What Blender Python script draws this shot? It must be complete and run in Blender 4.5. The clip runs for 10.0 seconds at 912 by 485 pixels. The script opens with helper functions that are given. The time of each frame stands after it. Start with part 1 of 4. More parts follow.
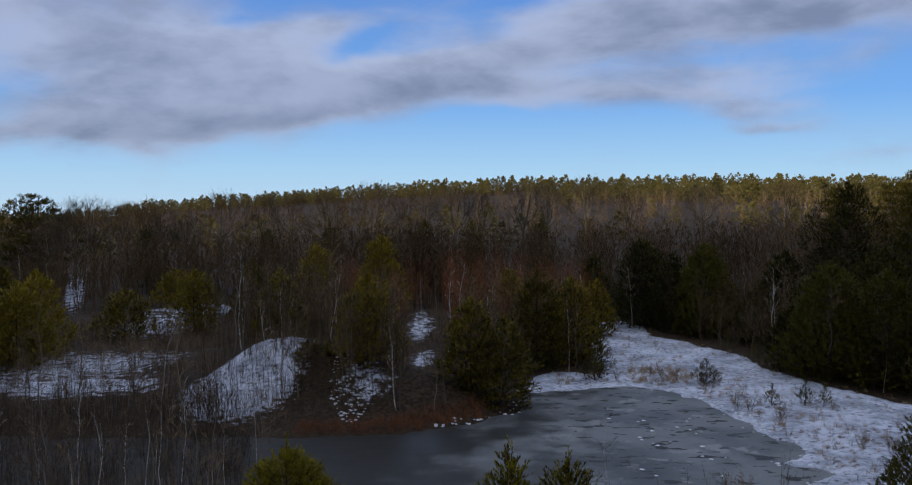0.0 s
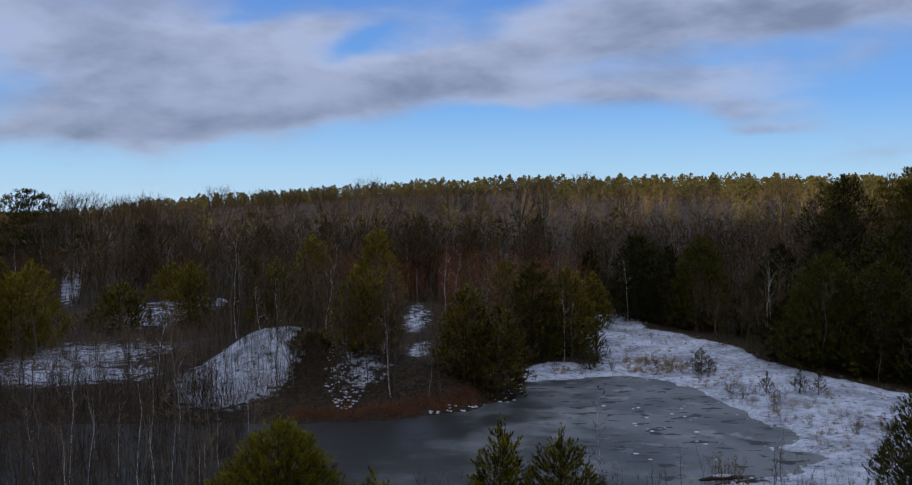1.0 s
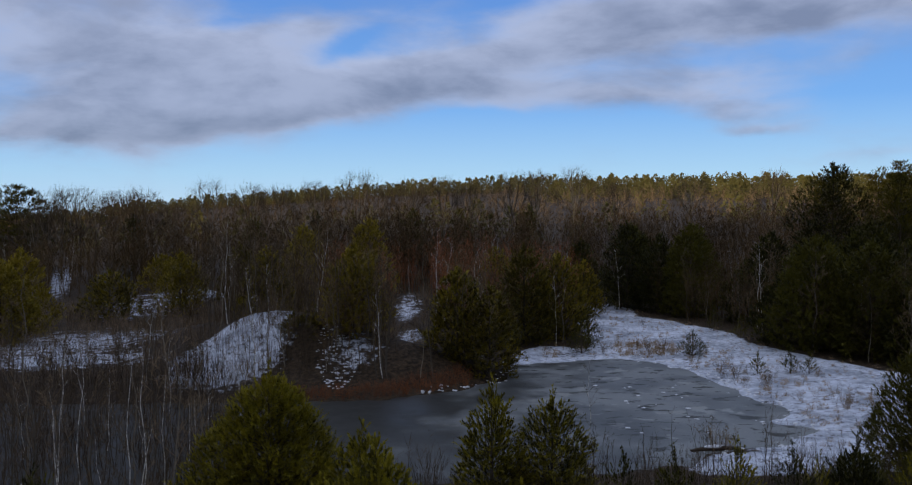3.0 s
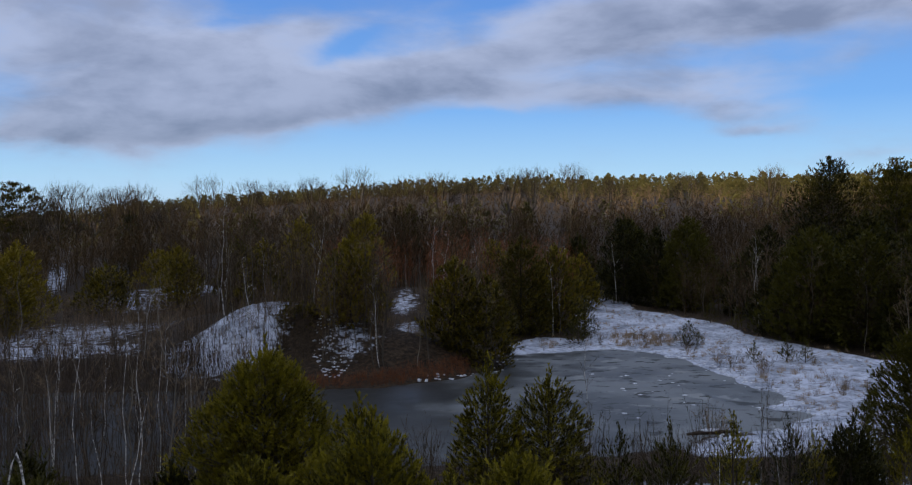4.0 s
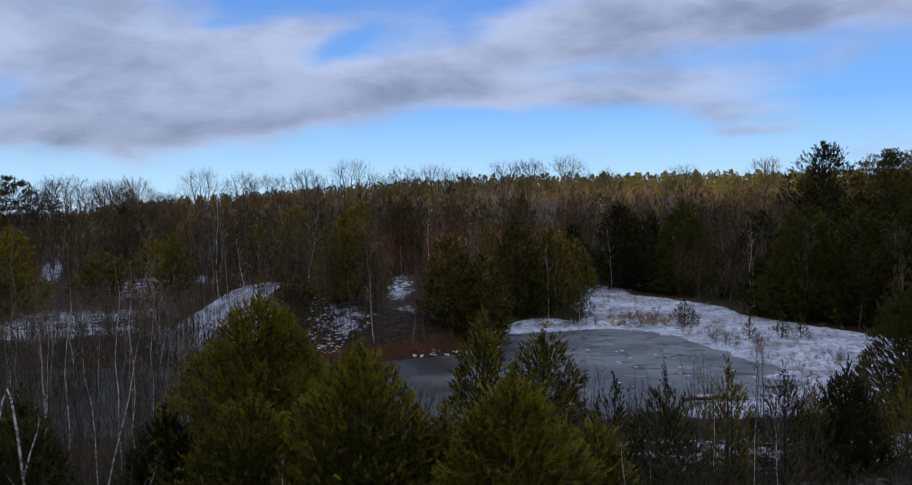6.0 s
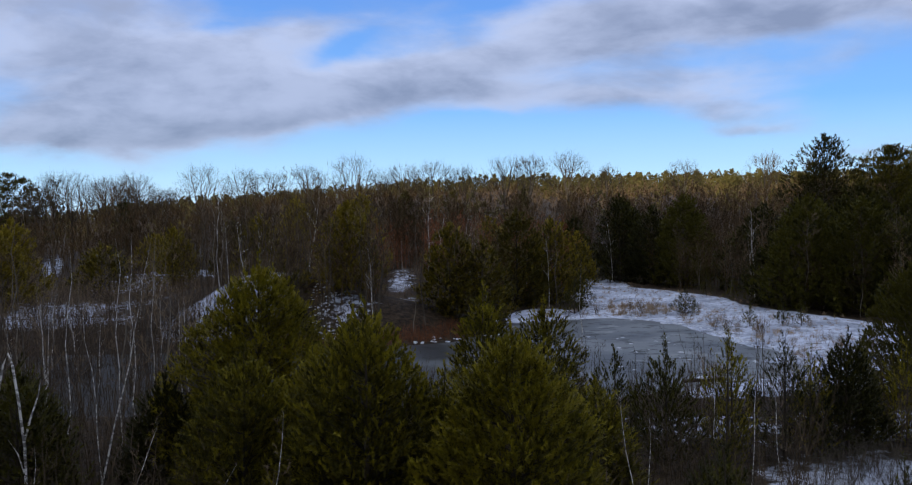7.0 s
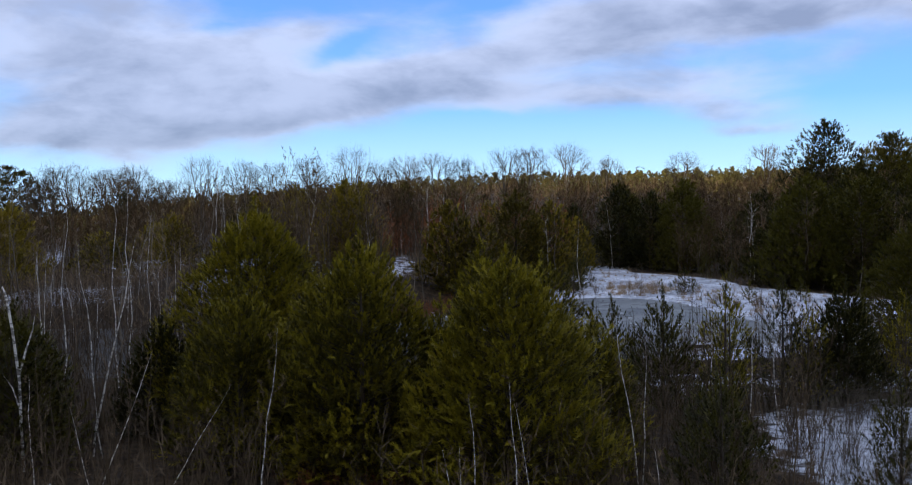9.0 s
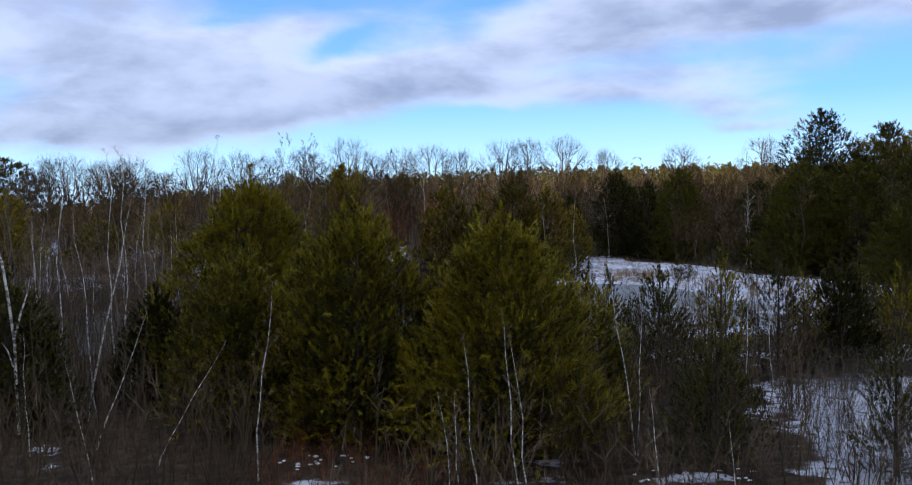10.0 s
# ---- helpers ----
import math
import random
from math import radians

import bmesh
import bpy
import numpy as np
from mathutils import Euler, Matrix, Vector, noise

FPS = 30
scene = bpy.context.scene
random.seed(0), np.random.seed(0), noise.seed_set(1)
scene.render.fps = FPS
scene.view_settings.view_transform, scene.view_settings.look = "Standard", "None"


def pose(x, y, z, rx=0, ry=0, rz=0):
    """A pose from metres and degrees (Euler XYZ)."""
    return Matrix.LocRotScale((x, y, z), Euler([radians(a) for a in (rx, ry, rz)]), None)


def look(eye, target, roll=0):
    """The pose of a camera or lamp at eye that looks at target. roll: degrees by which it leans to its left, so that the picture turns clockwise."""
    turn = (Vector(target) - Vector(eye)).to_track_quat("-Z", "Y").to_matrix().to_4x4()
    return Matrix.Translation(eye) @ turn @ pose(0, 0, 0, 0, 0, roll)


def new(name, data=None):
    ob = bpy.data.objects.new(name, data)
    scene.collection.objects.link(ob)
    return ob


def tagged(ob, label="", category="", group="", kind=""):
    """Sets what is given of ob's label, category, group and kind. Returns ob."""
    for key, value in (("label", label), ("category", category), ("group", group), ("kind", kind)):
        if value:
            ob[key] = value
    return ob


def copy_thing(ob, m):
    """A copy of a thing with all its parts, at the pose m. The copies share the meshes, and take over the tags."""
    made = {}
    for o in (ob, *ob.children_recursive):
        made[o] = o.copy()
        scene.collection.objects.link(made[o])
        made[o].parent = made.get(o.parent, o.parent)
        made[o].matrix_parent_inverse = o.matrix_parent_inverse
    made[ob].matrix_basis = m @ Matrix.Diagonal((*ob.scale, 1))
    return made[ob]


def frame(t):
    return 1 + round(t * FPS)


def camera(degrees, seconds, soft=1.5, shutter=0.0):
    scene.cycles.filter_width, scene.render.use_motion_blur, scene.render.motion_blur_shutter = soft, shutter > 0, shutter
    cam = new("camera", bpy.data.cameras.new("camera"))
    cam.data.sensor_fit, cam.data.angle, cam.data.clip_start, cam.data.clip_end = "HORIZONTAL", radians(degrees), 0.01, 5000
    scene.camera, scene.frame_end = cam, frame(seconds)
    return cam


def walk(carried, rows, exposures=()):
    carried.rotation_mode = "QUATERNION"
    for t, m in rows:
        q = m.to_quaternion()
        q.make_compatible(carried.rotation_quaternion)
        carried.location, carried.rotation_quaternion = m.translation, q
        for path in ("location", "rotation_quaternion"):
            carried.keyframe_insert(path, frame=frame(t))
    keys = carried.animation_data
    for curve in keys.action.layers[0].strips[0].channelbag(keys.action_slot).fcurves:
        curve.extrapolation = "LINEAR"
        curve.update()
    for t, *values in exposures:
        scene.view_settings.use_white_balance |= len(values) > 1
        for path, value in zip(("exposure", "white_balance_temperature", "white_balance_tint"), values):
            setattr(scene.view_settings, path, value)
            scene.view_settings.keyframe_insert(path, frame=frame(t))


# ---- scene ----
cam = camera(55.5, 10.0, soft=1.2)
METRES, EYE, TILT, LEAN, TURN = 12.0, 20.0, -1.7, 0.0, 0.0
ROWS = [
    (0.0, 0.0, 0.0, 0.0, 0.0, 0.0, -0.0),
    (0.5, 0.0123, 0.0021, -0.0493, -0.17, -0.04, -0.05),
    (1.0, 0.0181, 0.0014, -0.1039, -0.18, -0.01, -0.07),
    (1.5, 0.0212, 0.0046, -0.1579, -0.73, 0.04, -0.1),
    (2.0, 0.0261, 0.005, -0.1945, -0.48, 0.15, -0.05),
    (2.5, 0.0234, 0.0039, -0.2347, -0.58, 0.1, 0.06),
    (4.0, 0.0279, 0.0013, -0.3798, -0.9, 0.16, 0.2),
    (4.5, 0.0298, 0.0071, -0.432, -0.9, 0.2, 0.31),
    (5.0, 0.0329, 0.009, -0.4839, -0.9, 0.18, 0.38),
    (5.5, 0.0346, 0.0134, -0.5297, -1.16, 0.19, 0.43),
    (7.0, 0.0382, 0.009, -0.6932, -1.11, 0.26, 0.58),
    (7.5, 0.041, 0.0116, -0.7422, -1.14, 0.31, 0.63),
    (8.0, 0.0461, 0.0144, -0.7956, -1.2, 0.28, 0.66),
    (8.5, 0.048, 0.017, -0.8414, -1.16, 0.28, 0.67),
    (9.0, 0.0512, 0.0177, -0.8942, -1.07, 0.27, 0.7),
    (9.5, 0.0531, 0.0177, -0.9425, -1.29, 0.17, 0.74),
    (10.0, 0.0548, 0.0186, -0.9955, -1.25, 0.03, 0.7),
]
EXPOSURES = [(0.0, -0.02), (5.0, 0.12), (7.5, 0.37), (9.0, 0.57), (10.0, 0.74)]
walk(cam, [(t, pose(0, 0, EYE, TILT, LEAN, TURN) @ pose(METRES * x, METRES * y, METRES * z, 90 + pitch, roll, yaw)) for t, x, y, z, yaw, pitch, roll in ROWS], EXPOSURES)

# ---- world and sun ----
SUN_EL, SUN_AZ = 5.5, 218.0      # azimuth clockwise from the +y axis: low behind the camera
SUN_DIR = Vector((math.sin(radians(SUN_AZ)) * math.cos(radians(SUN_EL)), math.cos(radians(SUN_AZ)) * math.cos(radians(SUN_EL)), math.sin(radians(SUN_EL))))
sun = new("sun", bpy.data.lights.new("sun", "SUN"))
sun.data.energy, sun.data.angle, sun.data.color = 4.2, radians(0.6), (1.0, 0.83, 0.56)
sun.matrix_world = look(SUN_DIR * 500, (0, 0, 0))


class Nodes:
    """Shorthand for a node tree."""

    def __init__(self, tree):
        self.tree = tree
        tree.nodes.clear()

    def add(self, kind, values=(), **props):
        node = self.tree.nodes.new(kind)
        for key, value in props.items():
            setattr(node, key, value)
        for key, value in dict(values).items():
            self.put(node.inputs[key], value)
        return node

    def put(self, socket, value):
        if isinstance(value, bpy.types.NodeSocket):
            self.tree.links.new(value, socket)
        else:
            socket.default_value = value

    def math(self, op, a, b=0.0, c=0.0, clamp=False):
        return self.add("ShaderNodeMath", {0: a, 1: b, 2: c}, operation=op, use_clamp=clamp).outputs[0]

    def vec(self, op, a, b=(0, 0, 0)):
        return self.add("ShaderNodeVectorMath", {0: a, 1: b}, operation=op)

    def noise(self, vector, scale, detail=4.0, rough=0.55):
        return self.add("ShaderNodeTexNoise", {"Vector": vector, "Scale": scale, "Detail": detail, "Roughness": rough}).outputs["Fac"]

    def span(self, value, lo, hi, a=0.0, b=1.0, smooth=True):
        return self.add("ShaderNodeMapRange", {0: value, 1: lo, 2: hi, 3: a, 4: b}, interpolation_type="SMOOTHSTEP" if smooth else "LINEAR").outputs[0]

    def mix(self, fac, a, b, blend="MIX"):
        node = self.add("ShaderNodeMix", {0: fac}, data_type="RGBA", blend_type=blend)
        self.put(node.inputs[6], a)
        self.put(node.inputs[7], b)
        return node.outputs[2]


def rgb(r, g, b):
    return (r, g, b, 1.0)


world = bpy.data.worlds.new("sky")
scene.world = world
world.use_nodes = True
n = Nodes(world.node_tree)
direction = n.vec("NORMALIZE", n.add("ShaderNodeTexCoord").outputs["Generated"]).outputs[0]
sky = n.add("ShaderNodeTexSky", sky_type="NISHITA", sun_disc=False, sun_elevation=radians(SUN_EL), sun_rotation=radians(SUN_AZ), altitude=80.0, dust_density=0.3, ozone_density=3.0)
axes = n.add("ShaderNodeSeparateXYZ", {0: direction}).outputs
height = n.math("MAXIMUM", axes[2], 0.0)
clear = n.add("ShaderNodeValToRGB", {0: height})
for at, colour in ((0.0, (5.8, 7.9, 10.0)), (0.05, (4.35, 7.1, 10.0)), (0.13, (2.0, 4.6, 9.5)), (0.25, (1.3, 3.1, 7.8)), (0.7, (1.0, 2.3, 6.2))):
    stop = clear.color_ramp.elements.new(at) if at else clear.color_ramp.elements[0]
    stop.position, stop.color = at, rgb(*(c / 10 for c in colour))
clear.color_ramp.elements.remove(clear.color_ramp.elements[-1])
blue = n.mix(0.85, sky.outputs[0], n.mix(1.0, clear.outputs[0], rgb(10, 10, 10), "MULTIPLY"))

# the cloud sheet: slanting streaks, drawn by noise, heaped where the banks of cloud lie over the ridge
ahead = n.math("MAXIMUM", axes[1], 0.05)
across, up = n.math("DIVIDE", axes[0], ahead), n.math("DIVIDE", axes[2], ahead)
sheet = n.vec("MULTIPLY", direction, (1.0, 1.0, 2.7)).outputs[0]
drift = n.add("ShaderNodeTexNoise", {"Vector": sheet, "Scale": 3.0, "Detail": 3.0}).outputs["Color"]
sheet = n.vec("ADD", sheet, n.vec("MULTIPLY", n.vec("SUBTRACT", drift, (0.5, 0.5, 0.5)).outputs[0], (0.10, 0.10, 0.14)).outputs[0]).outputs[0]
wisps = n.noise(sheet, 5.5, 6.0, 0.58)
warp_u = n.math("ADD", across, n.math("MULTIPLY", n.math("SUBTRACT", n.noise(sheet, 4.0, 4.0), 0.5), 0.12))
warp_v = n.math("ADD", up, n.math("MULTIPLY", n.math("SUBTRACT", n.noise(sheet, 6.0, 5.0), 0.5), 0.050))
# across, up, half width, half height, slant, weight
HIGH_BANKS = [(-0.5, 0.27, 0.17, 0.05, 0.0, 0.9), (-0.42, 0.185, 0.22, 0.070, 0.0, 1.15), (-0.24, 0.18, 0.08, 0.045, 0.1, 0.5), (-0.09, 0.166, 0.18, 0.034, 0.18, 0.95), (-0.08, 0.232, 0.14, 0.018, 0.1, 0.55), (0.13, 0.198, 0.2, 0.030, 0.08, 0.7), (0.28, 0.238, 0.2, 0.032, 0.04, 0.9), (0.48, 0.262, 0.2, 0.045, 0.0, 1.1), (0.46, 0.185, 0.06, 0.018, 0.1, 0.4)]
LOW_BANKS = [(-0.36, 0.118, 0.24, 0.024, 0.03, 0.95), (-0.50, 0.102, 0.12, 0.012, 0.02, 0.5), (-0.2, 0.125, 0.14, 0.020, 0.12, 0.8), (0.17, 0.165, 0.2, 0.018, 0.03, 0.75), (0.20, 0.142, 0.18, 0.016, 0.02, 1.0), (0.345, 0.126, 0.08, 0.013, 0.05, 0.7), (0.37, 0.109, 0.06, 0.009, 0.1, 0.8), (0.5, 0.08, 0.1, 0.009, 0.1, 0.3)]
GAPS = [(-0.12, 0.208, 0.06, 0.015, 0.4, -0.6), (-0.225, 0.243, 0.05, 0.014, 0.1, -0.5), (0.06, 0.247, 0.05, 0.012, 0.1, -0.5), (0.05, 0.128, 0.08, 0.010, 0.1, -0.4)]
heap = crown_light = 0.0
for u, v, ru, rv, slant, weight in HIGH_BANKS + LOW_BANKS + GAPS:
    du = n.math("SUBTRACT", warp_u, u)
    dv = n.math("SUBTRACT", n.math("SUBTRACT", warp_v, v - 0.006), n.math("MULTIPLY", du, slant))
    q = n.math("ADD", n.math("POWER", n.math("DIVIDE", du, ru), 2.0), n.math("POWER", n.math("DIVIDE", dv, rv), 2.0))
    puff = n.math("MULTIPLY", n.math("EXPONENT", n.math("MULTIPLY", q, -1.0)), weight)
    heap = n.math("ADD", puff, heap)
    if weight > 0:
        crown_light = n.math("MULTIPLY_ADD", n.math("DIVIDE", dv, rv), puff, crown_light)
ahead_mask = n.span(axes[1], 0.3, 0.7)
overhead = n.math("MULTIPLY", n.span(axes[2], 0.22, 0.40), 1.0)
elsewhere = n.math("MULTIPLY", n.math("SUBTRACT", 1.0, ahead_mask), 0.75)
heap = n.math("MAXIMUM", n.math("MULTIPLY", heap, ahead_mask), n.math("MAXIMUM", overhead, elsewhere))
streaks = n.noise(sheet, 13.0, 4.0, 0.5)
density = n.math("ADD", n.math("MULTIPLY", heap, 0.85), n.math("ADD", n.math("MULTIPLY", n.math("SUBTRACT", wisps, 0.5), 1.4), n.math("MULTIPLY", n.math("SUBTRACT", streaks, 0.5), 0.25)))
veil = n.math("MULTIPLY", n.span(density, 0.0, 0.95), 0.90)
tone = n.math("ADD", n.math("MULTIPLY", n.noise(sheet, 7.0, 6.0, 0.55), 0.85), n.math("MULTIPLY", streaks, 0.15))
thick = n.math("ADD", n.math("MULTIPLY", n.span(density, 0.5, 1.3), 0.35), n.math("MULTIPLY", n.span(tone, 0.38, 0.65), 0.60))
thick = n.math("SUBTRACT", thick, n.math("MULTIPLY", crown_light, 0.38), clamp=True)
cloud = n.mix(thick, rgb(4.5, 5.1, 6.9), rgb(2.08, 2.48, 3.65))
cloud = n.mix(1.0, cloud, n.add("ShaderNodeCombineXYZ", {0: n.span(axes[2], 0.25, 0.6, 1.0, 1.4), 1: n.span(axes[2], 0.25, 0.6, 1.0, 1.37), 2: n.span(axes[2], 0.25, 0.6, 1.0, 1.28)}).outputs[0], "MULTIPLY")
toward_sun = n.span(n.vec("DOT_PRODUCT", direction, tuple(SUN_DIR)).outputs["Value"], 0.1, 1.0)
glow = n.mix(toward_sun, rgb(1.0, 1.0, 1.0), rgb(1.55, 1.45, 1.3))
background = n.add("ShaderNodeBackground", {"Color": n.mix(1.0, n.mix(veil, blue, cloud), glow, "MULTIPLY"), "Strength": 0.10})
n.add("ShaderNodeOutputWorld", {0: background.outputs[0]})

# ---- materials ----


def material(name):
    m = bpy.data.materials.new(name)
    m.use_nodes = True
    t = Nodes(m.node_tree)
    shader = t.add("ShaderNodeBsdfPrincipled")
    t.add("ShaderNodeOutputMaterial", {0: shader.outputs[0]})
    return m, t, shader


def speckled(name, dark, light, scale, roughness=0.9, big=0.15, per_object=0.0, thin=0.0, tint=""):
    """A surface between two colours: fine grain, large blotches, and a shift from thing to thing."""
    m, t, shader = material(name)
    place = t.add("ShaderNodeNewGeometry").outputs["Position"]
    fine = t.add("ShaderNodeAttribute", attribute_name=tint).outputs["Fac"] if tint else t.noise(place, scale)
    coarse = t.noise(place, big, 2.0)
    fac = t.math("ADD", t.math("MULTIPLY", fine, 0.6), t.math("MULTIPLY", coarse, 0.6))
    if per_object:
        rand = t.add("ShaderNodeObjectInfo").outputs["Random"]
        fac = t.math("ADD", fac, t.math("MULTIPLY", t.math("SUBTRACT", rand, 0.5), per_object))
    fac = t.span(fac, 0.35, 0.85)
    colour = t.mix(fac, rgb(*dark), rgb(*light))
    t.put(shader.inputs["Base Color"], colour)
    t.put(shader.inputs["Roughness"], roughness)
    t.put(shader.inputs["Specular IOR Level"], 0.2)
    if thin:
        both = t.add("ShaderNodeMixShader", {0: thin, 1: shader.outputs[0], 2: t.add("ShaderNodeBsdfTranslucent", {"Color": colour}).outputs[0]})
        t.put(t.tree.nodes["Material Output"].inputs[0], both.outputs[0])
    return m


PINE_BARK = speckled("dark_pine_bark", (0.030, 0.022, 0.015), (0.085, 0.062, 0.042), 3.0, per_object=0.4)
BARK = speckled("grey_bark", (0.07, 0.055, 0.038), (0.20, 0.165, 0.12), 3.0, per_object=0.5)
TWIG = speckled("bare_twigs", (0.064, 0.043, 0.023), (0.195, 0.135, 0.076), 0.5, big=0.05, per_object=0.5)
MARSH_TWIG = speckled("dark_marsh_twigs", (0.026, 0.018, 0.011), (0.085, 0.058, 0.036), 0.5, big=0.05)
# dark twig colour; on the ridge's left it stands in for shade
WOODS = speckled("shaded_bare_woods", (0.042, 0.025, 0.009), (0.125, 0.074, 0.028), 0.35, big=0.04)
RED_TWIG = speckled("reddish_twigs", (0.095, 0.032, 0.012), (0.23, 0.082, 0.030), 1.0, per_object=0.4)
BIRCH, t, shader = material("birch_bark")
place = t.add("ShaderNodeNewGeometry").outputs["Position"]
scars = t.span(t.noise(t.vec("MULTIPLY", place, (1.5, 1.5, 4.0)).outputs[0], 2.0, 4.0), 0.46, 0.56)
chalk = t.mix(t.noise(place, 1.1, 3.0), rgb(0.46, 0.41, 0.34), rgb(0.80, 0.75, 0.66))
t.put(shader.inputs["Base Color"], t.mix(t.math("MULTIPLY", scars, 0.8), chalk, rgb(0.07, 0.055, 0.045)))
t.put(shader.inputs["Roughness"], 0.8)
NEEDLES = speckled("pine_needles", (0.060, 0.050, 0.004), (0.262, 0.210, 0.011), 2.6, 0.75, thin=0.35, big=0.25, per_object=0.25, tint="tint")
# a darker needle colour for far pines and some saplings
DARK_NEEDLES = speckled("dark_pine_needles", (0.025, 0.023, 0.002), (0.082, 0.070, 0.005), 1.2, 0.75, big=0.25, per_object=0.5, thin=0.25, tint="tint")
OLIVE_NEEDLES = speckled("olive_pine_needles", (0.068, 0.053, 0.005), (0.245, 0.178, 0.013), 1.2, 0.75, big=0.25, per_object=0.5, thin=0.25, tint="tint")
# lightened bark: on the ridge it carries the sunlit side's brightness
FAR_BARK = speckled("pale_ridge_bark", (0.080, 0.054, 0.032), (0.26, 0.178, 0.105), 0.3, big=0.02)
FAR_NEEDLES = speckled("far_pine_needles", (0.080, 0.074, 0.024), (0.178, 0.154, 0.052), 0.7, 0.8, big=0.05, thin=0.25)

GROUND, t, shader = material("snowy_forest_floor")
place = t.add("ShaderNodeNewGeometry").outputs["Position"]
cover = t.add("ShaderNodeAttribute", attribute_name="snow_cover").outputs["Fac"]
edge = t.math("ADD", cover, t.math("MULTIPLY", t.math("SUBTRACT", t.noise(place, 0.9, 6.0, 0.65), 0.5), 0.9))
specks = t.math("MULTIPLY", t.span(t.noise(place, 1.7, 5.0, 0.68), 0.55, 0.62), t.span(t.noise(place, 0.14, 4.0), 0.36, 0.54))
snow = t.math("MULTIPLY", t.span(edge, 0.45, 0.58), t.math("SUBTRACT", 1.0, t.math("MULTIPLY", specks, 0.85)))
litter = t.mix(t.span(t.noise(place, 2.2, 6.0), 0.35, 0.7), rgb(0.018, 0.011, 0.005), rgb(0.075, 0.047, 0.024))
crust = t.math("ADD", t.math("MULTIPLY", t.noise(place, 1.3, 8.0, 0.7), 0.5), t.math("MULTIPLY", t.noise(place, 0.22, 4.0), 0.5))
white = t.mix(t.span(crust, 0.36, 0.62), rgb(0.27, 0.29, 0.33), rgb(0.68, 0.705, 0.77))
t.put(shader.inputs["Base Color"], t.mix(snow, litter, white))
t.put(shader.inputs["Roughness"], 0.85)
t.put(shader.inputs["Specular IOR Level"], 0.2)
bump = t.add("ShaderNodeBump", {"Height": t.noise(place, 2.6, 8.0, 0.7), "Strength": 0.8, "Distance": 0.22})
t.put(shader.inputs["Normal"], bump.outputs[0])

ICE, t, shader = material("wet_pond_ice")
place = t.add("ShaderNodeNewGeometry").outputs["Position"]
flat = t.vec("MULTIPLY", place, (0.55, 1.0, 1.0)).outputs[0]
blotch = t.noise(place, 0.11, 6.0, 0.62)
axes = t.add("ShaderNodeSeparateXYZ", {0: place}).outputs
slush = t.span(t.math("ADD", axes[0], t.math("MULTIPLY", t.math("SUBTRACT", blotch, 0.5), 50.0)), -4.0, 16.0)   # clear dark ice on one arm of the pond
colour = t.mix(t.span(blotch, 0.40, 0.58), rgb(0.100, 0.105, 0.102), rgb(0.188, 0.196, 0.192))
colour = t.mix(t.span(t.noise(place, 0.25, 5.0, 0.6), 0.58, 0.64), colour, rgb(0.240, 0.242, 0.225))
colour = t.mix(slush, rgb(0.030, 0.029, 0.025), colour)
pocks = t.math("MULTIPLY", t.span(t.noise(flat, 0.75, 4.0, 0.6), 0.57, 0.605), t.span(t.math("ADD", axes[0], t.math("MULTIPLY", t.noise(place, 0.12, 3.0), 14.0)), 12.0, 19.0))
colour = t.mix(t.math("MULTIPLY", pocks, 0.9), colour, rgb(0.022, 0.022, 0.016))
rim_ice = t.math("MULTIPLY", t.span(t.noise(flat, 1.6, 3.0), 0.66, 0.70), slush)
colour = t.mix(t.math("MULTIPLY", rim_ice, 0.5), colour, rgb(0.34, 0.34, 0.32))
t.put(shader.inputs["Base Color"], colour)
t.put(shader.inputs["Specular IOR Level"], 0.14)
t.put(shader.inputs["Roughness"], t.span(blotch, 0.35, 0.65, 0.40, 0.58))
t.put(shader.inputs["Normal"], t.add("ShaderNodeBump", {"Height": t.math("SUBTRACT", t.noise(place, 0.6, 5.0), t.math("MULTIPLY", pocks, 0.6)), "Strength": 0.22, "Distance": 0.1}).outputs[0])

# ---- mesh helpers ----


def tri_mesh(name, v, f, mats, slots=None):
    me = bpy.data.meshes.new(name)
    v, f = np.asarray(v, np.float32), np.asarray(f, np.int32)
    me.vertices.add(len(v))
    me.vertices.foreach_set("co", v.ravel())
    me.loops.add(3 * len(f))
    me.loops.foreach_set("vertex_index", f.ravel())
    me.polygons.add(len(f))
    me.polygons.foreach_set("loop_start", np.arange(0, 3 * len(f), 3, dtype=np.int32))
    for m in mats:
        me.materials.append(m)
    if slots is not None:
        me.polygons.foreach_set("material_index", np.asarray(slots, np.int32))
    me.update(calc_edges=True)
    return me


def part(name, me, parent, label=""):
    ob = new(name, me)
    ob.parent = parent
    return tagged(ob, label)


def frames_of(d):
    """Two unit vectors across each direction."""
    d = d / np.maximum(np.linalg.norm(d, axis=1, keepdims=True), 1e-9)
    up = np.where(np.abs(d[:, 2:3]) > 0.9, np.array([[1.0, 0, 0]]), np.array([[0, 0, 1.0]]))
    a = np.cross(d, up)
    a /= np.linalg.norm(a, axis=1, keepdims=True)
    return a, np.cross(d, a)


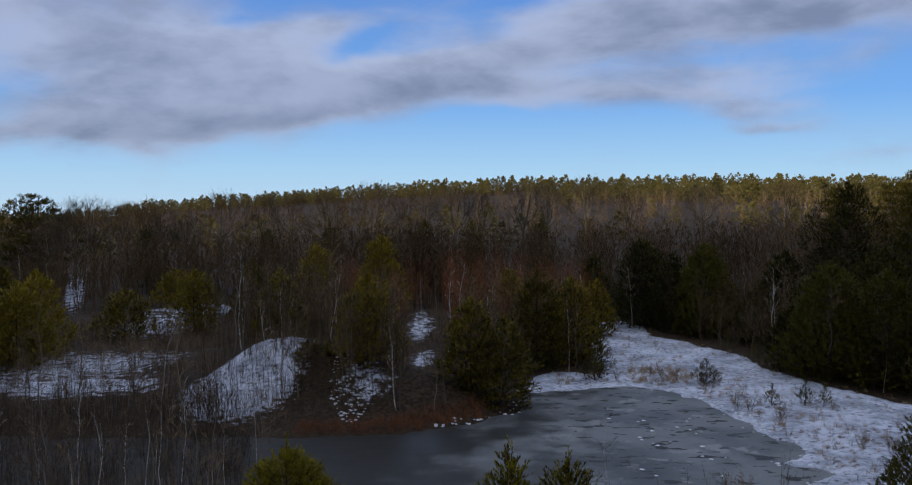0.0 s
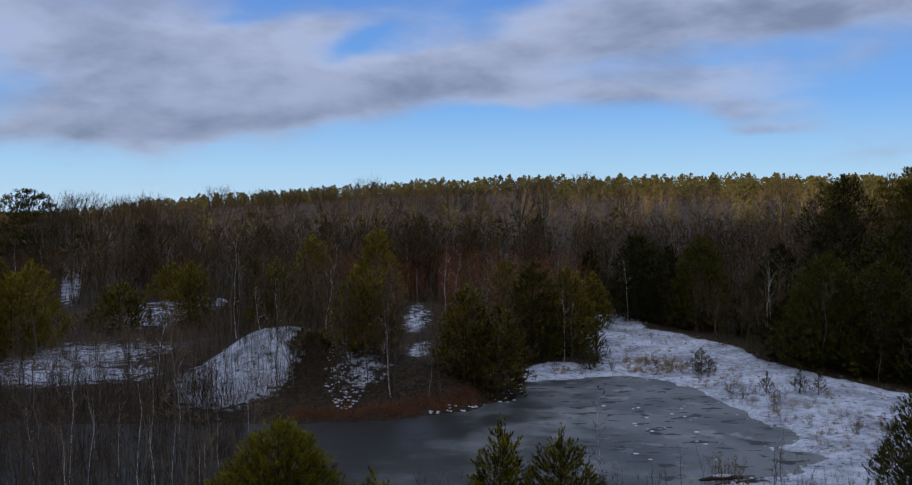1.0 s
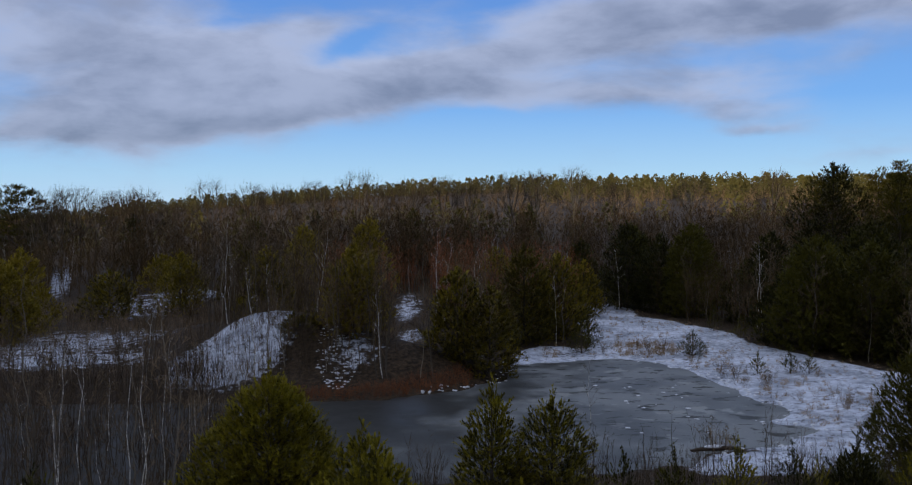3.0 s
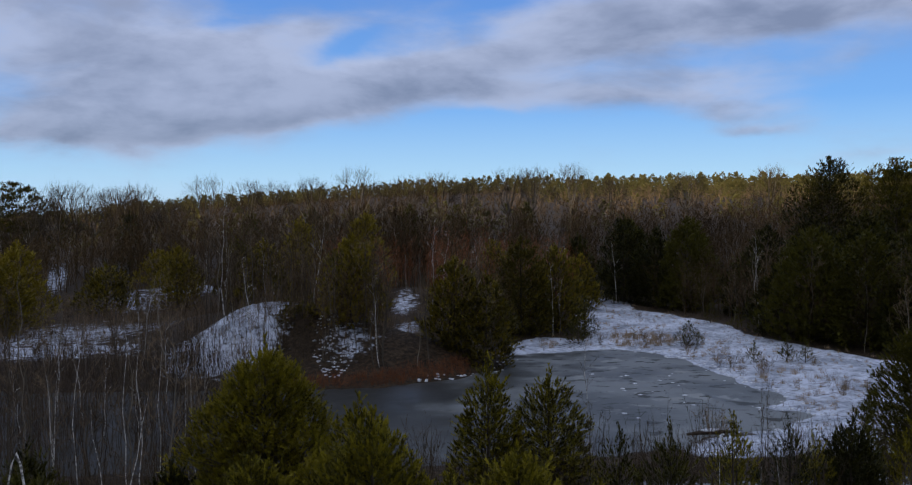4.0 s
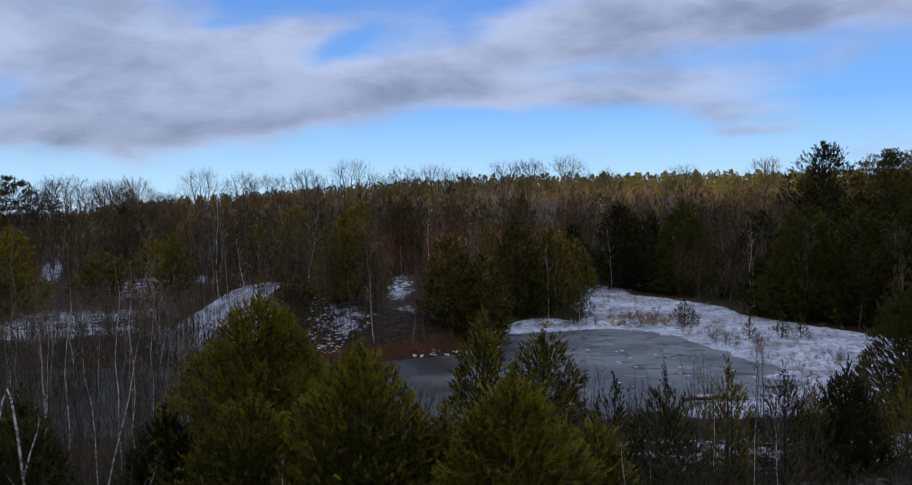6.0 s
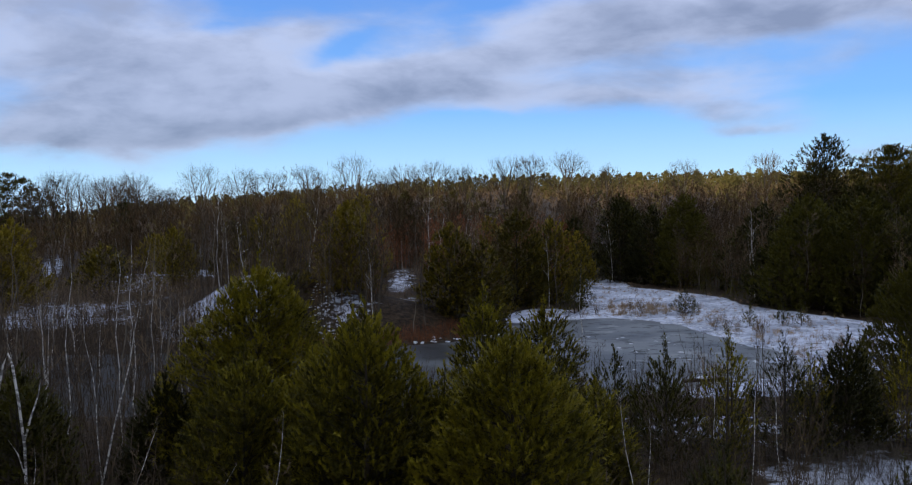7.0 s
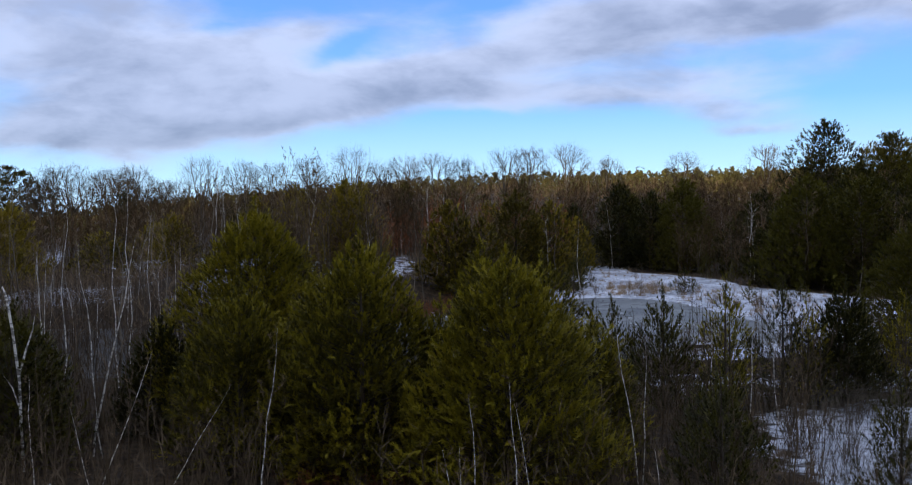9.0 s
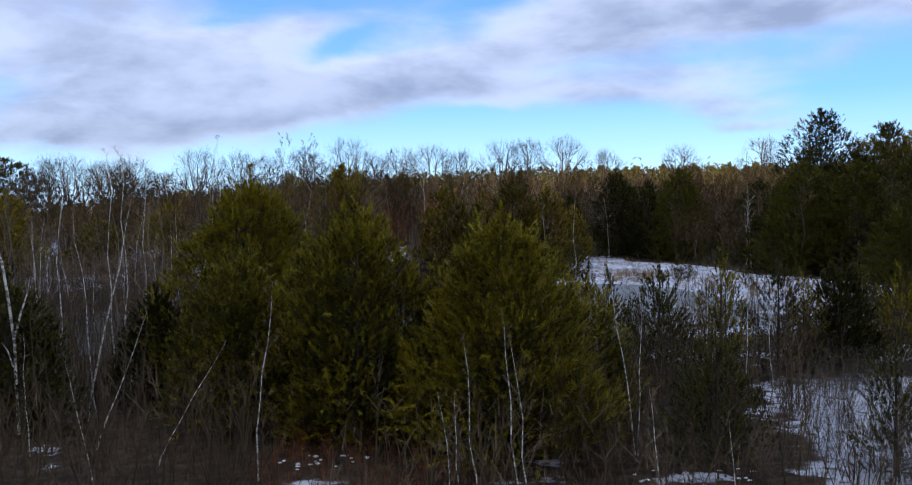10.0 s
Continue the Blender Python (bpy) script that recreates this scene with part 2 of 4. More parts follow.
def tubes(segs, sides):
    """Tapered tubes: rows of x0 y0 z0 x1 y1 z1 r0 r1."""
    s = np.asarray(segs, float).reshape(-1, 8)
    a, b = frames_of(s[:, 3:6] - s[:, 0:3])
    ang = np.arange(sides) * 2 * math.pi / sides
    ring = a[:, None] * np.cos(ang)[None, :, None] + b[:, None] * np.sin(ang)[None, :, None]
    lo = s[:, None, 0:3] + ring * s[:, None, 6:7]
    hi = s[:, None, 3:6] + ring * s[:, None, 7:8]
    v = np.concatenate([lo, hi], 1).reshape(-1, 3)
    k = np.arange(sides)
    j = (k + 1) % sides
    one = np.concatenate([np.stack([k, j, j + sides], 1), np.stack([k, j + sides, k + sides], 1)])
    f = (np.arange(len(s))[:, None, None] * (2 * sides) + one[None]).reshape(-1, 3)
    return v, f


def stem(points, radii, sides):
    """One connected, tapered, bent tube."""
    p = np.array(points, float)
    d = np.gradient(p, axis=0)
    a, b = frames_of(d)
    ang = np.arange(sides) * 2 * math.pi / sides
    ring = a[:, None] * np.cos(ang)[None, :, None] + b[:, None] * np.sin(ang)[None, :, None]
    v = (p[:, None] + ring * np.array(radii, float)[:, None, None]).reshape(-1, 3)
    k = np.arange(sides)
    j = (k + 1) % sides
    one = np.concatenate([np.stack([k, j, j + sides], 1), np.stack([k, j + sides, k + sides], 1)])
    return v, (np.arange(len(p) - 1)[:, None, None] * sides + one[None]).reshape(-1, 3)


def chain(segs, sides):
    """A connected tube through the ends of consecutive segments."""
    s = np.asarray(segs, float)
    return stem(np.concatenate([s[:, 0:3], s[-1:, 3:6]]), np.concatenate([s[:, 6], s[-1:, 7]]), sides)


def spikes(segs, sides=3):
    """Thin cones: rows of x0 y0 z0 x1 y1 z1 r."""
    s = np.asarray(segs, float).reshape(-1, 7)
    a, b = frames_of(s[:, 3:6] - s[:, 0:3])
    ang = np.arange(sides) * 2 * math.pi / sides
    if sides == 2:
        ring = np.stack([a, -a], 1)
    else:
        ring = a[:, None] * np.cos(ang)[None, :, None] + b[:, None] * np.sin(ang)[None, :, None]
    lo = s[:, None, 0:3] + ring * s[:, None, 6:7]
    v = np.concatenate([lo, s[:, None, 3:6]], 1).reshape(-1, 3)
    k = np.arange(sides)
    one = np.array([[0, 1, 2]]) if sides == 2 else np.stack([k, (k + 1) % sides, np.full(sides, sides)], 1)
    f = (np.arange(len(s))[:, None, None] * (sides + 1) + one[None]).reshape(-1, 3)
    return v, f


def merged(pieces):
    """Joins (verts, faces, slot) pieces into one."""
    vs, fs, ms, base = [], [], [], 0
    for v, f, slot in pieces:
        vs.append(v), fs.append(f + base), ms.append(np.full(len(f), slot))
        base += len(v)
    return np.concatenate(vs), np.concatenate(fs), np.concatenate(ms)


def scatter(variants, rows):
    """Many placed copies of (v, f, slots) variants as one mesh: rows of variant, x, y, z, turn, scale, height scale."""
    vs, fs, ms, base = [], [], [], 0
    rows = np.asarray(rows, float)
    for k, (v, f, m) in enumerate(variants):
        r = rows[rows[:, 0] == k]
        if not len(r):
            continue
        c, s = np.cos(r[:, 4])[:, None], np.sin(r[:, 4])[:, None]
        x = (v[None, :, 0] * c - v[None, :, 1] * s) * r[:, 5:6] + r[:, 1:2]
        y = (v[None, :, 0] * s + v[None, :, 1] * c) * r[:, 5:6] + r[:, 2:3]
        z = v[None, :, 2] * r[:, 6:7] + r[:, 3:4]
        vs.append(np.stack([x, y, z], 2).reshape(-1, 3))
        fs.append((f[None] + (np.arange(len(r)) * len(v))[:, None, None] + base).reshape(-1, 3))
        ms.append(np.tile(m, len(r)))
        base += len(v) * len(r)
    return np.concatenate(vs), np.concatenate(fs), np.concatenate(ms)


# ---- the lie of the land ----
POND = [(-46, 79), (-30, 77.5), (-23, 78), (-13, 78), (-9.8, 78.5), (-5, 79), (-1.3, 81.8), (2.6, 84.2), (6.3, 88), (7.8, 93), (7.8, 97), (11.8, 99), (17.4, 100.5), (21, 102.2), (24.5, 99), (26.4, 94), (27.4, 88.7), (28.1, 84), (28.1, 80), (28.6, 77.6), (30.2, 76.8), (30, 74), (29, 71.4), (26.6, 69.2), (29.3, 67), (26.8, 64.2), (24.5, 62.4), (21.5, 61.6), (17.9, 60), (16.4, 57), (8, 55), (-8, 53), (-25, 52), (-50, 54)]
MEADOW = [(6.5, 90), (8, 104), (12, 109), (18, 108), (19, 121), (19.5, 132), (23.5, 139), (25.5, 160), (30.5, 162), (33.5, 153), (32.5, 141), (36.4, 136), (36.6, 129), (39.2, 125), (40.6, 120), (40.2, 112), (41.8, 104.5), (42.8, 98.5), (45.4, 95), (46.2, 91), (50, 87), (58, 78), (58, 62), (34, 52), (20, 56), (22, 62)]


FLATS = [(-80, 86), (-31, 86), (-28, 112), (-38, 150), (-42, 178), (-64, 178), (-88, 150)]
TRACK = [(-5, 86), (1, 86), (0, 120), (-2, 166), (-11, 166), (-8, 120)]


def outside(poly, x, y):
    """Signed distance to a polygon, positive outside."""
    p = np.array(poly, float)
    q = np.roll(p, -1, 0)
    best, inside = np.full(x.shape, 1e9), np.zeros(x.shape, bool)
    for (ax, ay), (bx, by) in zip(p, q):
        ex, ey = bx - ax, by - ay
        h = np.clip(((x - ax) * ex + (y - ay) * ey) / (ex * ex + ey * ey), 0, 1)
        best = np.minimum(best, np.hypot(x - ax - h * ex, y - ay - h * ey))
        inside ^= ((ay > y) != (by > y)) & (x < ex * (y - ay) / (ey if ey else 1e-9) + ax)
    return np.where(inside, -best, best)


def smooth(v, lo, hi):
    h = np.clip((v - lo) / (hi - lo), 0, 1)
    return h * h * (3 - 2 * h)


def wave(x, y, size, seed=0.0):
    """A cheap smooth unevenness between about -1 and 1."""
    a, b = x / size, y / size
    return (np.sin(1.7 * a + 2.3 * b + seed) + np.sin(2.9 * a - 1.3 * b + 1.7 * seed) + np.sin(-1.1 * a + 3.7 * b + 2.9 * seed) + np.sin(4.3 * a + 0.6 * b + 0.7 * seed)) / 4


def bump_at(x, y, cx, cy, rx, ry, h, turn=0.0):
    c, s = math.cos(radians(turn)), math.sin(radians(turn))
    u, v = ((x - cx) * c + (y - cy) * s) / rx, (-(x - cx) * s + (y - cy) * c) / ry
    return h * np.exp(-(u * u + v * v))


AZIMUTH = [-0.9, -0.46, -0.33, -0.06, 0.08, 0.28, 0.41, 0.5, 0.9]


def crest_distance(a):
    """How far off the ridge's crest lies in each direction."""
    return np.interp(a, AZIMUTH, [1500, 1500, 1500, 1500, 1500, 1500, 1400, 1300, 1200])


def ridge_height(x, y):
    """The long ridge ahead, lower towards the valley on one side, and an unseen wooded hill added behind the camera to
    cast shade.
    """
    a = x / np.maximum(y, 60.0)
    crest = np.interp(a, AZIMUTH, [0, 8, 31, 59, 66, 72, 66, 60, 58]) + 1.5 * wave(x, y, 70.0, 2.0)
    ahead = np.interp((y - 175) / (crest_distance(a) - 175), [0, 0.05, 0.5, 1.0, 1.15, 2.5], [0, 0.08, 0.45, 1.0, 1.0, 0.2]) * crest
    # added hill out of view, high enough to shade the near woods
    shade_hill = np.interp(-y, [0, 18, 60, 130, 260, 600, 3000], [0, 0, 18, 62, 58, 20, 10])
    return np.where(y > 0, ahead, shade_hill * np.exp(-((x + 320.0) / 420.0) ** 2))


def land(x, y):
    x, y = np.asarray(x, float), np.asarray(y, float)
    d = outside(POND, x, y) + 0.8 * wave(x, y, 3.0) + 0.5 * wave(x, y, 1.1, 2.0)
    z = np.where(d > 0, 0.55 * (1 - np.exp(-d / 5.0)), 0.12 * np.maximum(d, -6.0))
    z = z + 0.22 * wave(x, y, 9.0, 1.0) * smooth(d, 0, 8) + 0.07 * wave(x, y, 1.6, 4.0) * smooth(d, 0, 3)
    m = bump_at(x, y, -21, 103, 8, 9, 4.6, 15) + bump_at(x, y, -13, 97, 8, 7, 3.2) + bump_at(x, y, -4, 92, 8, 7, 2.4) + bump_at(x, y, -31, 112, 8, 6, 2.2)
    m = m + bump_at(x, y, -50, 172, 9, 6, 2.4) + bump_at(x, y, -58, 160, 10, 7, 1.8) + bump_at(x, y, -5, 157, 9, 8, 2.5)
    z = z + m * smooth(d, 0, 6) + ridge_height(x, y) + 1.2 * wave(x, y, 26.0, 3.0) * smooth(np.hypot(x, y), 150, 260)
    return z


def ground_z(x, y):
    return float(land(np.array([x]), np.array([y]))[0])


# snow patches: x, y, half sizes, depth of cover
FAR_PATCHES = [(-23, 94, 7, 13, 1.1), (-48, 112, 24, 26, 0.58), (-44, 99, 22, 11, 0.62), (-52, 150, 13, 22, 0.58), (-52, 171, 11, 9, 1.1), (-6, 146, 4, 18, 0.60), (-4.5, 118, 3, 12, 0.62), (-3.2, 101, 3, 8, 0.64), (-9, 90, 5, 7, 0.56)]
NEAR_PATCHES = [(19.5, 30.5, 8, 10.5, 1.0), (22, 57, 7, 4, 1.0), (16, 24.5, 6, 5, 0.95), (-2.8, 26.4, 1.3, 0.6, 0.72), (0.0, 33.5, 1.4, 1.6, 0.66), (3.0, 24.3, 1.8, 0.6, 0.66), (8.0, 24.3, 1.8, 0.7, 0.74), (-12.4, 29.4, 1.2, 0.8, 0.75), (-0.2, 28.6, 1.2, 0.6, 0.6), (14, 46, 12, 7, 0.54), (1, 32, 3, 2, 0.7), (-3.0, 24.0, 1.6, 0.6, 0.62), (7.5, 21.5, 3.0, 1.2, 0.66), (4, 26, 1.6, 1.0, 0.6), (-12, 27, 3, 3, 0.45), (25, 46, 12, 6, 0.6)]


def snow_cover(x, y):
    """How far snow covers the open ground, the heaps and the clearings."""
    c = 0.20 + 0.10 * wave(x, y, 14.0, 5.0) - 0.25 * smooth(y, 170, 230)
    c = np.maximum(c, 0.95 * smooth(-outside(MEADOW, x, y), -1.5, 2.5))
    for cx, cy, rx, ry, h in FAR_PATCHES + NEAR_PATCHES:
        c = np.maximum(c, bump_at(x, y, cx, cy, rx, ry, h))
    c = np.maximum(c, bump_at(x, y, -100, 227, 80, 3.6, 0.74, 113))
    c = c - bump_at(x, y, -29, 103, 4, 4, 0.7)
    return c


def lines(spans):
    out = []
    for a, b, step in spans:
        out += list(np.arange(a, b, step))
    return np.array(out + [spans[-1][1]])


gx = lines([(-3200, -1000, 220), (-1000, -200, 25), (-200, -64, 2.6), (-64, 64, 0.95), (64, 200, 5), (200, 1000, 25), (1000, 3200, 220)])
gy = lines([(-3200, -600, 260), (-600, -100, 25), (-100, 8, 4), (8, 125, 0.95), (125, 200, 2.0), (200, 320, 5), (320, 700, 12), (700, 1800, 25), (1800, 3800, 250)])
X, Y = np.meshgrid(gx, gy)
V = np.stack([X, Y, land(X.ravel(), Y.ravel()).reshape(X.shape)], 2).reshape(-1, 3)
i, j = np.meshgrid(np.arange(len(gx) - 1), np.arange(len(gy) - 1))
k = (j * len(gx) + i).ravel()
F = np.concatenate([np.stack([k, k + 1, k + len(gx) + 1], 1), np.stack([k, k + len(gx) + 1, k + len(gx)], 1)])
me = tri_mesh("ground", V, F, [GROUND])
me.attributes.new("snow_cover", "FLOAT", "POINT").data.foreach_set("value", snow_cover(V[:, 0], V[:, 1]).astype(np.float32))
me.polygons.foreach_set("use_smooth", np.ones(len(F), bool))
tagged(new("ground", me), "snow-patched leaf-littered forest ground with heaps, a ridge and an added shading hill", "ground", kind="structure")

ix, iy = np.meshgrid(np.arange(-75, 40, 2.5), np.arange(46, 108, 2.5))
V = np.stack([ix, iy, np.zeros(ix.shape)], 2).reshape(-1, 3)
i, j = np.meshgrid(np.arange(ix.shape[1] - 1), np.arange(ix.shape[0] - 1))
k = (j * ix.shape[1] + i).ravel()
F = np.concatenate([np.stack([k, k + 1, k + ix.shape[1] + 1], 1), np.stack([k, k + ix.shape[1] + 1, k + ix.shape[1]], 1)])
tagged(new("pond_ice", tri_mesh("pond_ice", V, F, [ICE])), "grey wet ice sheet on the frozen pond", "ice", kind="structure")

# ---- trees ----


def unit(az, el):
    return np.array([math.cos(az) * math.cos(el), math.sin(az) * math.cos(el), math.sin(el)])


def bare_tree(seed, h, spread=0.32, limbs=14, subs=4, twigs=4, first=0.35, thick=0.011, lean=0.03, top=(0.0, 0.0), fine=0.012, rise=(22, 58)):
    """Segments of a leafless tree: trunk, one list for each limb, twigs."""
    r = random.Random(seed)
    trunk, limb, twig = [], [], []
    n_t = 7
    wob = [(0.0, 0.0)]
    for q in range(n_t):
        wob.append((wob[-1][0] + r.uniform(-lean, lean) * h / 10, wob[-1][1] + r.uniform(-lean, lean) * h / 10))
    ends = wob[-1]
    wob = [(w[0] - ends[0] * q / n_t, w[1] - ends[1] * q / n_t) for q, w in enumerate(wob)]
    pts = [np.array([top[0] * (q / n_t) ** 1.2 + wob[q][0], top[1] * (q / n_t) ** 1.2 + wob[q][1], -0.3 + (h * 0.93 + 0.3) * q / n_t]) for q in range(n_t + 1)]
    rad = [h * thick * (1 - q / n_t) ** 0.8 + 0.003 for q in range(n_t + 1)]
    for q in range(n_t):
        trunk.append((*pts[q], *pts[q + 1], rad[q], rad[q + 1]))
    for q in range(limbs):
        s = min(first + (1 - first) * (q + r.random()) / limbs, 0.985)
        k = int(s * n_t)
        fr = s * n_t - k
        base = pts[k] * (1 - fr) + pts[k + 1] * fr
        br = (rad[k] * (1 - fr) + rad[k + 1] * fr) * 0.55
        az, el = r.uniform(0, 2 * math.pi), radians(r.uniform(*rise))
        length = h * spread * (1.15 - 0.75 * (s - first) / (1 - first)) * r.uniform(0.6, 1.2)
        p, joints, own = base, [base], []
        for g in range(3):
            el += radians(r.uniform(-4, 14))
            az += r.uniform(-0.35, 0.35)
            e = p + unit(az, min(el, 1.4)) * length / 3
            own.append((*p, *e, br * (1 - g / 3.2), br * (1 - (g + 1) / 3.2)))
            p = e
            joints.append(p)
        for g in range(subs):
            w = r.uniform(0.25, 0.999) * 3
            b0 = joints[int(w)] * (1 - (w - int(w))) + joints[int(w) + 1] * (w - int(w))
            e = b0 + unit(az + r.uniform(-1.2, 1.2), radians(r.uniform(15, 75))) * length * r.uniform(0.25, 0.5)
            own.append((*b0, *e, max(br * 0.4, fine), max(br * 0.18, fine * 0.7)))
            for m in range(twigs):
                u = r.uniform(0.3, 1.0)
                b1 = b0 * (1 - u) + e * u
                e1 = b1 + unit(r.uniform(0, 6.3), radians(r.uniform(5, 80))) * length * r.uniform(0.15, 0.34)
                twig.append((*b1, *e1, max(br * 0.2, fine)))
        limb.append(own)
    return trunk, limb, twig


def add_bare(name, seed, label, category, group, bark, limb_mat, twig_mat, single_limbs=False, **kw):
    """A leafless tree as a thing: trunk, limbs and twigs."""
    trunk, limb, twig = bare_tree(seed, **kw)
    top = new(name)
    part("trunk", tri_mesh("trunk", *chain(trunk, 6), [bark]), top)
    rest = [seg for own in limb for seg in own[3:]]
    if single_limbs:
        for own in limb:
            part("limb", tri_mesh("limb", *chain(own[:3], 4), [limb_mat]), top)
    else:
        rest += [seg for own in limb for seg in own[:3]]
    v, f, m = merged([(*tubes(rest, 3), 0), (*spikes(twig, 3 if single_limbs else 2), 1)])
    tagged(part("twig_crown", tri_mesh("twig_crown", v, f, [limb_mat, twig_mat], m), top), kind="stuff")
    return tagged(top, label, category, group)


def shrub(seed, h, stems, width, twigs, fine, bend=0.3):
    """Twigs of a leafless many-stemmed bush."""
    r = random.Random(seed)
    out = []
    for q in range(stems):
        az, el = r.uniform(0, 6.3), radians(r.uniform(52, 88))
        p = np.array([r.uniform(-0.3, 0.3) * width, r.uniform(-0.3, 0.3) * width, -0.1])
        ln = h * r.uniform(0.6, 1.05)
        m = p + unit(az, el) * ln * 0.5
        e = m + unit(az + r.uniform(-bend, bend), el + r.uniform(-bend, bend)) * ln * 0.5
        out += [(*p, *m, fine * 1.5), (*m, *e, fine * 1.2), (*((p + m) / 2), *((m + e) / 2), fine * 1.2)]
        for k in range(twigs):
            u = r.uniform(0.3, 1.0)
            b0 = p + (m - p) * u * 2 if u < 0.5 else m + (e - m) * (u - 0.5) * 2
            out.append((*b0, *(b0 + unit(r.uniform(0, 6.3), radians(r.uniform(10, 80))) * ln * r.uniform(0.12, 0.3)), fine))
    return out


def pine(seed, h, width, shoots, ln, needles, needle, girth, first=0.05, gaps=0.1, point=0.75, ragged=0.2, leader=0.6, layers=0, tuft=11, spread=0.34, lift=(0.1, 0.9)):
    """A white pine: trunk, boughs, and at each bough's end a tuft of shoots that are clothed all round with needles.
    Gives trunk, boughs, needles and a tint for each shoot's needles."""
    g = np.random.default_rng(seed)
    trunk = [(0, 0, -0.3, 0, 0, h * 0.5, h * 0.013 + 0.03, h * 0.008 + 0.02), (0, 0, h * 0.5, 0, 0, h * 0.97, h * 0.008 + 0.02, 0.015), (0, 0, h * 0.97, 0.03, 0.02, h + leader, 0.015, 0.008)]
    # the crown's outline: how far the boughs reach at each height
    line = np.linspace(first, 0.985, 80)
    reach = (1 - line) ** point * np.minimum(1.0, (line - first + 0.14) / 0.3)
    reach = 0.5 * width * reach / reach.max() + 0.04 * ln
    k = max(shoots // tuft, 12)
    mass_up = np.cumsum(reach)
    s = np.interp((np.arange(k) + g.random(k)) / k * mass_up[-1], mass_up, line)
    az = np.arange(k) * 2.39996 + g.uniform(-0.5, 0.5, k) + seed
    if layers:
        s = np.clip(np.round(s * layers + 0.35 * np.sin(az * 2 + seed)) / layers + g.normal(0, 0.22, k) / layers, first, 0.985)
    inner = np.arange(k) % 3 == 2
    r = np.interp(s, line, reach) * (1 + ragged * (0.7 * np.sin(3 * az + 9 * s + seed) + g.uniform(-1, 0.6, k))) * np.where(inner, g.uniform(0.3, 0.72, k), 1.0)
    keep = g.random(k) > gaps * 0.4
    s, az, r = s[keep], az[keep], r[keep]
    k = len(s)
    core = np.stack([r * np.cos(az), r * np.sin(az), s * h], 1)
    root = np.stack([0.12 * r * np.cos(az), 0.12 * r * np.sin(az), np.maximum(s * h - r * g.uniform(0.25, 0.6, k), 0.15)], 1)
    thick = 0.010 + 0.009 * r
    bough = np.column_stack([root, core, thick, 0 * r + 0.006])
    el = 0.25 + 0.8 * s ** 2
    face = np.stack([np.cos(az) * np.cos(el), np.sin(az) * np.cos(el), np.sin(el)], 1)
    a, b = frames_of(face)
    at = np.repeat(np.arange(k), tuft)
    m = len(at)
    p, q = g.normal(0, 1, m), g.normal(0, 1, m) * (0.35 if layers else 0.8)
    base = core[at] + (a[at] * p[:, None] + b[at] * q[:, None]) * spread + face[at] * (g.uniform(-0.9, 0.2, m) * spread)[:, None]
    d = face[at] + (a[at] * p[:, None] + b[at] * q[:, None]) * 0.5 + np.column_stack([g.normal(0, 0.2, m), g.normal(0, 0.2, m), g.uniform(*lift, m)])
    tops = 8
    base = np.concatenate([base, np.column_stack([g.normal(0, 0.05, tops), g.normal(0, 0.05, tops), h * 0.93 + (leader + 0.05 * h) * np.linspace(0, 0.9, tops)])])
    d = np.concatenate([d, np.column_stack([g.normal(0, 0.4, tops), g.normal(0, 0.4, tops), np.ones(tops)])])
    d /= np.linalg.norm(d, axis=1, keepdims=True)
    long = ln * g.uniform(0.7, 1.35, len(base))
    # needles flare from every shoot like a bottle brush
    m = len(base) * needles
    own = np.repeat(np.arange(len(base)), needles)
    a, b = frames_of(d)
    turn = g.uniform(0, 6.3, m)
    out = a[own] * np.cos(turn)[:, None] + b[own] * np.sin(turn)[:, None]
    t0 = g.uniform(0, 1, m)
    start = base[own] + d[own] * (long[own] * t0)[:, None]
    flare = 0.75 - 0.3 * t0
    end = start + (d[own] * (1 - 0.5 * flare)[:, None] + out * flare[:, None]) * (needle * g.uniform(0.75, 1.2, m))[:, None]
    tint = g.random(len(base))[own] * 0.8 + 0.2 * t0
    return trunk, bough, np.column_stack([start, end, np.full(m, girth)]), tint


def add_pine(label, group, *args, needle_mat=None, **kw):
    trunk, bough, spike, tint = pine(*args, **kw)
    top = new("pine_tree")
    part("trunk", tri_mesh("trunk", *chain(trunk, 6), [PINE_BARK]), top)
    v, f, m = merged([(*tubes(bough, 3), 0), (*spikes(spike, 2), 1)])
    crown = tri_mesh("needle_crown", v, f, [PINE_BARK, needle_mat or NEEDLES], m)
    shade = np.full(len(v), 0.5, np.float32)
    shade[-3 * len(tint):] = np.repeat(tint, 3)
    crown.attributes.new("tint", "FLOAT", "POINT").data.foreach_set("value", shade)
    tagged(part("needle_crown", crown, top), kind="stuff")
    return tagged(top, label, "pine tree", group)


def stand(ob, x, y, turn=0.0, scale=1.0, sink=0.0):
    ob.matrix_basis = pose(x, y, ground_z(x, y) - sink, 0, 0, turn) @ Matrix.Diagonal((scale, scale, scale, 1))
    return ob


def again(ob, x, y, turn, scale):
    """One more of a thing, standing elsewhere."""
    old = ob.matrix_basis.copy()
    ob.scale = (scale, scale, scale)
    twin = copy_thing(ob, pose(x, y, ground_z(x, y), 0, 0, turn))
    ob.matrix_basis = old
    return twin


